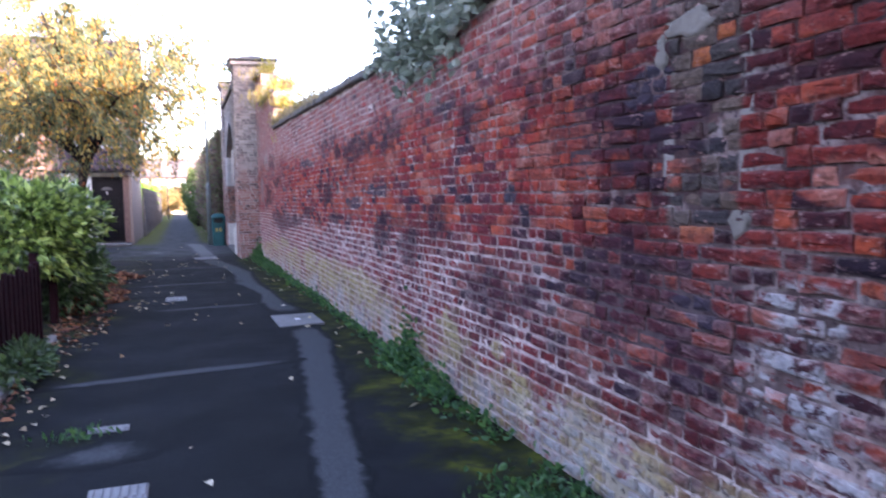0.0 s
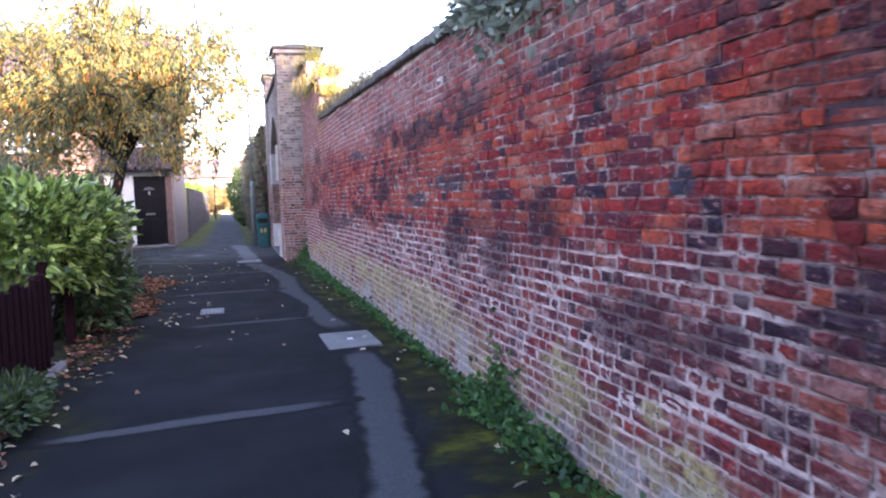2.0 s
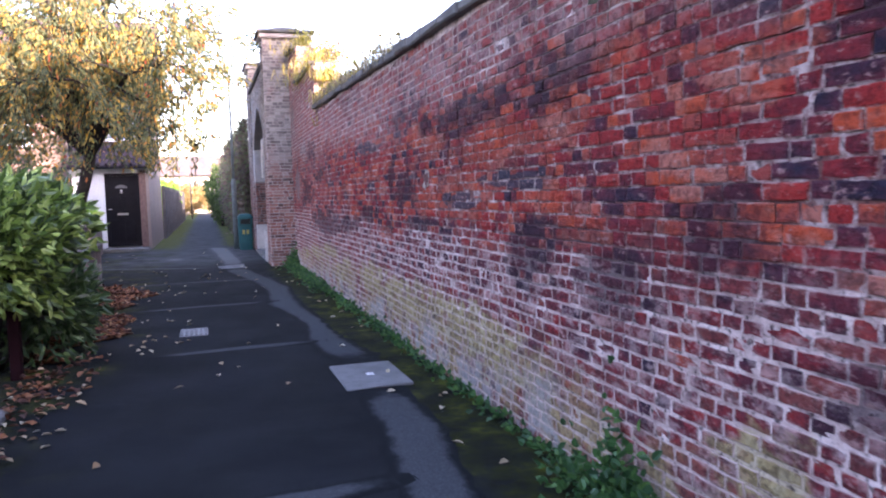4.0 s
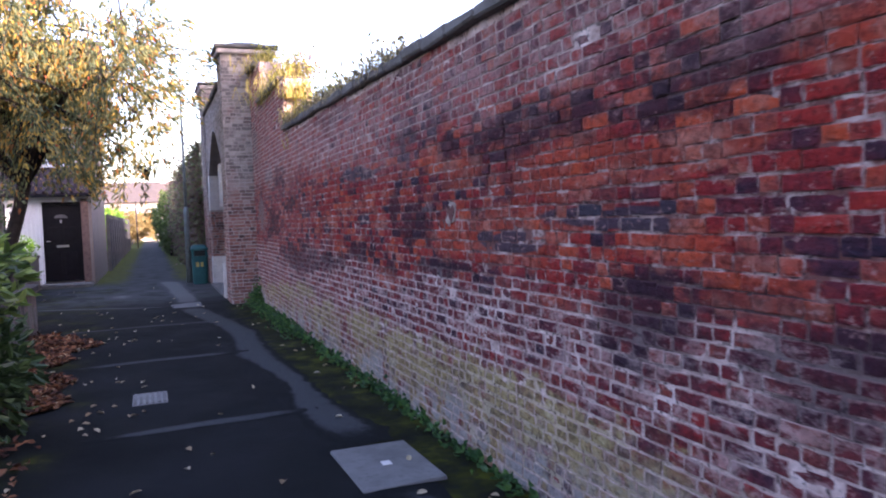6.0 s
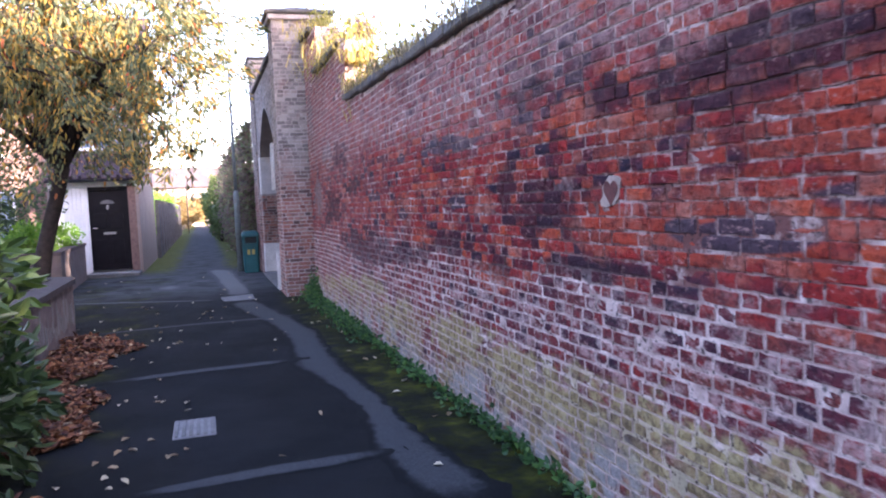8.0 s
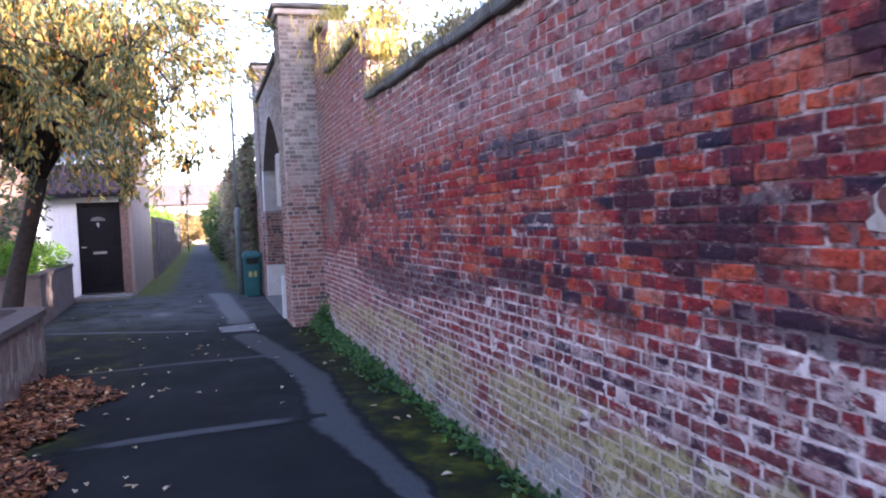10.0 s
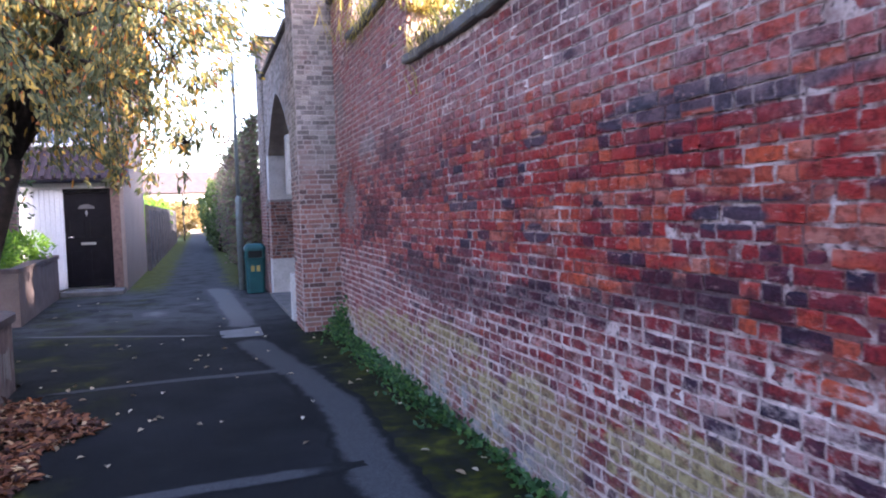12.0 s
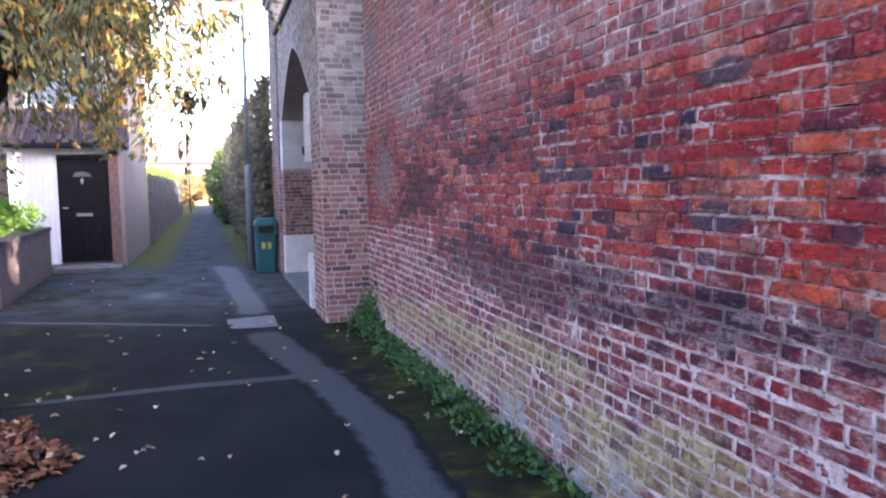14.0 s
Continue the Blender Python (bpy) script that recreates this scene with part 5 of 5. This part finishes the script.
def tree(name, label, base, fork, crown_c, crown_r, twigs, seed, material, leaf=0.13, per=34):
    rng = np.random.default_rng(seed)
    ob = thing(name, label, "tree", base)
    B = Vector(base)
    f = Vector(fork) - B
    lists = [tube([(0, 0, -0.1), f * 0.1 + Vector((0, 0, 0.03)), f * 0.45 + Vector((-0.05, 0.03, 0)), f * 0.8, f], [0.19, 0.15, 0.12, 0.11, 0.115], 10)]
    nodes_, limbs = [], []
    cc = Vector(crown_c) - B
    for k in range(9):
        a = 2 * math.pi * k / 9 + rng.uniform(-0.3, 0.3)
        end = cc + Vector((crown_r[0] * 0.8 * math.cos(a), crown_r[1] * 0.8 * math.sin(a), crown_r[2] * rng.uniform(-0.25, 0.55)))
        if k % 3 == 0:
            end = cc + Vector((crown_r[0] * 0.3 * math.cos(a), crown_r[1] * 0.3 * math.sin(a), crown_r[2] * 0.85))
        pts = []
        for i in range(7):
            q = i / 6
            p = f.lerp(end, q) + Vector((0, 0, 0.45 * math.sin(q * math.pi))) + Vector(rng.normal(0, 0.07 * q, 3))
            pts.append(p)
        limbs.append(tube(pts, [0.075 * (1 - i / 6) + 0.012 for i in range(7)], 7))
        nodes_ += pts[1:]
        for i in (2, 3, 4, 5):
            e2 = pts[i] + Vector(rng.normal(0, 0.75, 3)) + Vector((0, 0, 0.15))
            sub = [pts[i].lerp(e2, q) + Vector((0, 0, 0.12 * math.sin(q * 3.1))) for q in (0, 0.35, 0.7, 1)]
            lists.append(tube(sub, [0.03, 0.022, 0.014, 0.006], 5))
            nodes_ += sub[1:]
    N = np.array([tuple(p) for p in nodes_])
    lp, lw_ = [], []
    tips, _ = dome(rng, twigs, tuple(cc), crown_r, -0.85, 0.8)
    for t in tips:
        k = np.argmin(((N - t) ** 2).sum(1))
        s = Vector(N[k])
        e = Vector(t)
        if (e - s).length > 1.4:
            e = s + (e - s).normalized() * 1.4
        mid = s.lerp(e, 0.55) + Vector((0, 0, 0.1))
        tip = e + Vector((0, 0, -rng.uniform(0.1, 0.45)))
        lists.append(tube([s, mid, e, tip], [0.009, 0.007, 0.005, 0.003], 4))
        for i in range(per):
            q = rng.random() ** 0.7
            p = (s.lerp(mid, q / 0.4) if q < 0.4 else (mid.lerp(e, (q - 0.4) / 0.35) if q < 0.75 else e.lerp(tip, (q - 0.75) / 0.25)))
            lp.append(tuple(p + Vector(rng.normal(0, 0.06, 3))))
            lw_.append((e.x - s.x, e.y - s.y, -0.9))
    raw("trunk", *join(lists[:1]), BARK, ob, smooth=True)
    for v, f in limbs:
        raw("branch", v, f, BARK, ob, smooth=True)
    raw("twig_work", *join(lists[1:]), BARK, ob, kind="stuff")
    w = np.array(lw_)
    w /= np.linalg.norm(w, axis=1)[:, None] + 1e-9
    raw("crown", *leaves(lp, w, leaf, leaf * 0.36, rng, 0.35), material, ob)
    return ob


tree("autumn_tree", "leaning garden tree with drooping golden autumn leaves", (-2.35, 19.8, 0), (-1.8, 19.8, 2.35), (-2.1, 19.9, 4.0), (3.1, 2.75, 2.2), 1050, 51, TREE_LEAF, 0.115, 44)

# growth on top of the garden wall
grng = np.random.default_rng(77)
def wall_plant(name, label, lists, material):
    ob = raw(name, *join(lists), material, None, label, kind="stuff")
    return tagged(ob, label, "plant")


def on_top(y0, y1, n, sx=0.2):
    y = grng.uniform(y0, y1, n)
    return np.stack([2.25 + grng.normal(0, sx, n) * 0.6, y, np.array([wall_top(a) for a in y]) + 0.05], 1)


wall_plant("dry_grass", "sunlit dry yellow grass on the stepped wall", [
    blades(on_top(14.6, 15.8, 320), 0.24, 0.006, grng, 0.6), blades(on_top(15.75, 16.1, 220) - np.array([0, 0.25, 0.35]), 0.32, 0.006, grng, 0.7),
    blades(on_top(15.9, 18.2, 300), 0.25, 0.006, grng, 0.6), blades(on_top(18.3, 19.5, 160), 0.25, 0.006, grng, 0.6),
    blades(on_top(16.0, 19.5, 240, 0.3) - np.array([0.12, 0, 0.1]), 0.3, 0.006, grng, 1.0, 1.6)], DRY_GRASS)
def clumps(y0, y1, n, dx=0.0, sx=0.15):
    """Points along the coping that gather in uneven clumps."""
    p = on_top(y0, y1, n, sx)
    keep = 0.5 + 0.5 * np.sin(p[:, 1] * 5.1 + 1.3 * np.sin(p[:, 1] * 2.3)) > grng.random(n)
    return p[keep] - np.array([dx, 0, 0])


wall_plant("wall_grass", "matted grey-brown dead grass along the coping", [
    blades(clumps(10.5, 15.6, 1500), 0.13, 0.006, grng, 1.6), blades(clumps(6.8, 10.5, 260), 0.07, 0.005, grng, 1.3),
    blades(clumps(10.4, 15.6, 420, 0.24, 0.08), 0.15, 0.004, grng, 0.9, 1.9)],
           leaf_mat("grey_grass", [(0.0, (0.09, 0.075, 0.045)), (0.6, (0.22, 0.175, 0.10)), (1.0, (0.40, 0.32, 0.18))], 0.7, 0.35))
for k, (y, r) in enumerate([(10.9, 0.16), (12.1, 0.2), (13.3, 0.17), (14.2, 0.2)]):
    ty = grng.normal(y, r, 330)
    tz = np.array([wall_top(a) for a in ty]) + 0.05 + np.abs(grng.normal(0, 0.10, 330))
    wall_plant("wall_tuft", "grey-green weed tuft rooted on the coping", [leaves(np.stack([2.25 + grng.normal(0, 0.12, 330), ty, tz], 1), np.tile([0, 0, 1.0], (330, 1)), 0.06, 0.025, grng, 0.9)],
               YELLOW_LEAF)
by = grng.uniform(15.95, 18.2, 1300)
bp = np.stack([2.42 + grng.normal(0, 0.12, 1300), by, 3.6 + np.abs(grng.normal(0, 0.13, 1300)) + 0.12 * np.sin(by * 3) ** 2], 1)
wall_plant("wall_bramble", "withered reddish-brown bramble on the stepped wall", [leaves(bp, np.tile([-0.3, 0, 0.4], (1300, 1)), 0.06, 0.04, grng, 0.9)], HEDGE_LEAF)
n = 1500
py = grng.uniform(13.2, 19.2, n)
p = np.stack([2.35 + grng.normal(0, 0.14, n), py, np.array([wall_top(a) for a in py]) + 0.1 + np.abs(grng.normal(0, 0.16, n))], 1)
wall_plant("wall_weeds", "yellow-green weeds growing on the wall top", [leaves(p, np.tile([0, 0, 1.0], (n, 1)), 0.07, 0.03, grng, 0.9)], leaf_mat("sunny_weed", [(0, (0.16, 0.16, 0.03)), (1, (0.5, 0.42, 0.08))], 0.6, 0.4))
ivy_p, ivy_w = [], []
for k in range(1500):
    y = float(np.clip(grng.normal(5.9, 0.62), 4.7, 7.6))
    z = 2.62 + abs(grng.normal(0, 0.34)) * (1.2 if y < 7 else 0.6)
    if grng.random() < 0.3:
        z = 2.66 - abs(grng.normal(0, 0.15)) * (1 if 5.0 < y < 6.6 else 0.35)
        x = face_x(y, z) - grng.uniform(0.01, 0.1)
    else:
        x = 2.2 + grng.normal(0, 0.16)
    ivy_p.append((x, y, z))
    ivy_w.append((-0.4, 0, -0.5))
wall_plant("ivy", "grey-green ivy hanging over the wall top", [leaves(ivy_p, ivy_w, 0.095, 0.07, grng, 0.6)], leaf_mat("wall_ivy", [(0, (0.08, 0.10, 0.07)), (0.6, (0.17, 0.20, 0.14)), (1, (0.36, 0.38, 0.30))], 0.4, 0.2))

# weeds along the foot of the wall
def foot(y0, y1, n, h, wide=0.12):
    y = grng.uniform(y0, y1, n)
    z = np.abs(grng.normal(0, h, n)) * (0.6 + 0.4 * np.sin(y * 7) ** 2)
    return np.stack([WX - 0.03 - np.abs(grng.normal(0, wide, n)) * (1 - 0.5 * np.clip(z / 0.3, 0, 1)), y, z + 0.01], 1)


fp = np.concatenate([foot(2.8, 3.9, 110, 0.04), foot(4.3, 5.3, 110, 0.035), foot(5.3, 6.9, 650, 0.085), foot(6.15, 6.5, 420, 0.19, 0.09), foot(6.9, 10.4, 260, 0.03, 0.05), foot(10.4, 11.6, 150, 0.05, 0.06),
                     foot(11.6, 14.6, 320, 0.035, 0.06), foot(14.6, 19.5, 1300, 0.055, 0.13), foot(18.9, 19.58, 420, 0.2, 0.10)])
wall_plant("wall_foot_weeds", "dark green ivy and weeds along the wall foot", [leaves(fp, np.tile([-0.5, 0, 0.5], (len(fp), 1)), 0.055, 0.04, grng, 0.8)], WEED_LEAF)
tp = np.concatenate([np.stack([grng.normal(1.72, 0.11, 420), grng.normal(3.45, 0.16, 420), np.abs(grng.normal(0, 0.035, 420))], 1), np.stack([grng.normal(-0.42, 0.12, 60), grng.normal(5.38, 0.05, 60), np.abs(grng.normal(0, 0.02, 60))], 1)])
wall_plant("fresh_tuft", "dull green tufts of weed on the asphalt", [leaves(tp, np.tile([0, 0, 1.0], (len(tp), 1)), 0.05, 0.025, grng, 0.9)], WEED_LEAF)

# fallen leaves
def scatter(n, xs, ys, h=0.0):
    x, y = grng.uniform(*xs, n), grng.uniform(*ys, n)
    return np.stack([x, y, 0.012 + np.abs(grng.normal(0, h + 1e-4, n))], 1)


n = 4600
y = grng.uniform(10.9, 16.6, n)
edge_r = -0.74 + 0.16 * np.sin(y * 2.1) + 0.12 * np.sin(y * 5.3) - np.clip(12.0 - y, 0, 2) * 0.25
x = -1.36 + (edge_r + 1.36) * grng.random(n) ** 0.8
pile = np.stack([x, y, 0.012 + 0.10 * grng.random(n) * np.clip((edge_r - x) / 0.5, 0.05, 1)], 1)
wall_plant("leaf_drift", "drift of brown fallen leaves against the low wall", [leaves(pile, grng.normal(0, 1, (n, 3)), 0.075, 0.05, grng, 0.5, True, 0.3)], FALLEN)
few = np.concatenate([scatter(40, (-1.0, 0.1), (10.5, 17.5)), scatter(30, (-1.3, 1.2), (14.5, 20)), scatter(18, (-1.0, 1.6), (3, 12)), scatter(45, (-1.15, -0.6), (5.5, 11)), scatter(30, (1.5, 2.05), (3, 19)), scatter(16, (-2.0, 1.2), (19, 26))])
wall_plant("scattered_leaves", "pale fallen leaves scattered over the asphalt", [leaves(few, grng.normal(0, 1, (len(few), 3)), 0.065, 0.042, grng, 0.4, True, 0.3)], PALE_FALLEN)
red = np.concatenate([scatter(200, (-1.2, -0.85), (5.0, 10.6), 0.02), scatter(90, (-1.2, -0.6), (8.8, 11.0), 0.03)])
wall_plant("scattered_leaves", "orange fallen leaves along the kerb", [leaves(red, grng.normal(0, 1, (len(red), 3)), 0.08, 0.05, grng, 0.4, True, 0.3)], FALLEN)

# ---- far passage ----
ff = thing("passage_fence", "grey close-boarded fence along the passage", "fence", (-1.2, 34, 0))
for i in range(15):
    y = i * 1.9
    part("post", box(-0.06, 0.06, y - 0.06, y + 0.06, -0.05, 2.0, 0.01), POST_GREY, ff, "grey concrete post")
    for k in range(11):
        part("board", box(-0.012 - 0.012 * (k % 2), 0.012, y + 0.07 + k * 0.162, y + 0.225 + k * 0.162, 0.12, 1.85, 0.004), FENCE_GREY, ff)
    part("gravel_board", box(-0.02, 0.02, y + 0.06, y + 1.84, -0.03, 0.12, 0.005), POST_GREY, ff)
hw = raw("wall_passage", [(1.75, 26.2, -0.1), (2.05, 26.2, -0.1), (2.05, 75, -0.1), (1.75, 75, -0.1), (1.75, 26.2, 2.6), (2.05, 26.2, 2.6), (2.05, 75, 2.6), (1.75, 75, 2.6)],
         [(0, 3, 7, 4), (0, 4, 5, 1), (4, 7, 6, 5), (1, 5, 6, 2), (3, 2, 6, 7)], plain("passage_wall", (0.18, 0.10, 0.085), 0.92, vary=0.4, scale=5, bump=0.8), kind="structure")
tagged(hw, "dull red-brown passage wall", "wall")
hn = 15000
hy = 26.6 + 40 * grng.random(hn) ** 1.5
hz = 3.55 * grng.random(hn) ** 0.75
bul = 0.28 * np.sin(hy * 0.9) + 0.22 * np.sin(hy * 2.3 + hz) + np.clip((hy - 38) / 20, 0, 1) * 0.45
hp_ = np.stack([1.62 - np.abs(grng.normal(0, 0.16, hn)) - np.clip(bul, 0, 1) * 0.6 * np.clip(hz / 1.2, 0.2, 1), hy, hz + 0.25 * np.sin(hy * 1.7)], 1)
hp_[:, 2] = np.maximum(hp_[:, 2], 0.03)
hedge = thing("hedge", "tall brown-green hedge overgrowing the passage wall", "hedge", (1.6, 40, 0))
raw("foliage", *leaves(hp_ - np.array([1.6, 40, 0]), np.tile([-0.6, 0, -0.3], (hn, 1)), 0.14, 0.09, grng, 0.7), HEDGE_LEAF, hedge)
for k in range(9):
    raw("stem", *tube([(0.02, -12 + k * 4.2, -0.03), (-0.1, -11.9 + k * 4.2, 1.4), (-0.05, -11.6 + k * 4.2, 2.9)], [0.05, 0.035, 0.012], 6), BARK, hedge)
gn = 3500
gp, gd = dome(grng, gn, (0, 0, 1.6), (0.75, 3.0, 1.5), -0.95)
gh = thing("hedge", "green rounded hedge further along the passage", "hedge", (1.1, 47, 0))
raw("foliage", *leaves(gp, gd, 0.16, 0.1, grng, 0.7), leaf_mat("green_hedge", [(0, (0.04, 0.07, 0.02)), (1, (0.14, 0.2, 0.05))], 0.55, 0.25), gh)
for k in range(4):
    raw("stem", *tube([(0, -1.8 + k * 1.2, -0.03), (0.1, -1.7 + k * 1.2, 1.2), (0, -1.6 + k * 1.2, 2.2)], [0.05, 0.035, 0.012], 6), BARK, gh)
fp_ = thing("sign_post", "thin dark post at the end of the passage", "post", (-0.72, 62, 0))
raw("shaft", *tube([(0, 0, -0.05), (0, 0, 3.3)], [0.05, 0.05], 8), IRON, fp_)
for k, (x, y, z, r, rz) in enumerate([(-2.6, 74, 1.5, 2.0, 1.35), (-0.8, 80, 1.5, 1.6, 1.2), (-5.5, 78, 1.7, 2.2, 1.5)]):
    bush("yellow_shrub", "sunlit yellow autumn shrub beyond the passage", (x, y, z), (r, r, rz), 2600, 0.3, YELLOW_LEAF, 80 + k, 6, -0.9)
bush("green_shrub", "bright green shrub behind the passage fence", (-2.1, 52, 1.5), (0.8, 2.2, 1.15), 2200, 0.2, FRESH_LEAF, 86, 5, -0.9)
for k, (x, w, hh, c) in enumerate([(-11, 9, 4.4, (0.16, 0.125, 0.115)), (-1.5, 8.6, 4.2, (0.19, 0.165, 0.155)), (8, 9, 4.5, (0.15, 0.125, 0.115))]):
    fh = thing("far_house", "distant pale terraced house with tiled roof", "house", (x, 95, 0), "distant terraced houses")
    m = plain("far_house_wall", c, 0.9, vary=0.15, scale=2, bump=0.2)
    part("wall", box(-w / 2, w / 2, 0, 7, -0.1, hh, 0), m, fh)
    raw("roof", [(-w / 2, -0.4, hh), (w / 2, -0.4, hh), (w / 2, 3.5, hh + 2.4), (-w / 2, 3.5, hh + 2.4), (-w / 2, 7.4, hh), (w / 2, 7.4, hh)], [(0, 1, 2, 3), (3, 2, 5, 4), (0, 3, 4), (1, 5, 2), (0, 4, 5, 1)], plain("far_roof", (0.085, 0.072, 0.076), 0.9, vary=0.2, scale=2), fh)
    part("chimney", box(w / 2 - 1.4, w / 2 - 0.7, 3.1, 3.9, hh + 1.4, hh + 3.0, 0.02), m, fh)
    for i in range(3):
        for z in (0.9, 2.6):
            xx = -w / 2 + 1.0 + i * (w - 3.2) / 2
            wi = part("window", box(xx, xx + 1.1, -0.03, 0.03, z, z + 1.1, 0), GLASS_BLUE, fh)
            part("window_frame", box(xx - 0.08, xx + 1.18, -0.06, 0.0, z + 1.1, z + 1.2, 0), WHITE, wi)
            part("window_sill", box(xx - 0.08, xx + 1.18, -0.1, 0.0, z - 0.1, z, 0), WHITE, wi)
gw = thing("garden_wall", "short pale rendered wall at the end of the passage", "wall", (0.2, 88, 0))
part("wall_body", box(-0.9, 0.9, -0.15, 0.15, -0.1, 2.4, 0.02), RENDER_GREY, gw)

# unseen plain blocks, added behind the start to keep the low sun off the path
ax, ay = math.sin(radians(SUN_AZ)), math.cos(radians(SUN_AZ))
for k, (u0, u1, h) in enumerate([(-16, 9.5, 12.5), (11.0, 24, 19.0)]):
    b = box(u0, u1, 0, 8, -0.1, h, 0)
    b.transform(Matrix(((-ay, ax, 0, 12 * ax), (ax, ay, 0, 12 * ay), (0, 0, 1, 0), (0, 0, 0, 1))))
    bmesh.ops.recalc_face_normals(b, faces=b.faces[:])
    tagged(part("wall_close_%d" % (k + 1), b, PEBBLE), "unseen plain block added to keep the low sun off", "wall", kind="structure")
for k, (x0, x1, y0, y1, h) in enumerate([(-13, 6, -8.4, -8, 4.0), (-13.4, -13, -8, 28, 4.0)]):
    tagged(part("wall_close_%d" % (k + 3), box(x0, x1, y0, y1, -0.1, h, 0), PEBBLE), "plain rendered wall closing the place", "wall", kind="structure")
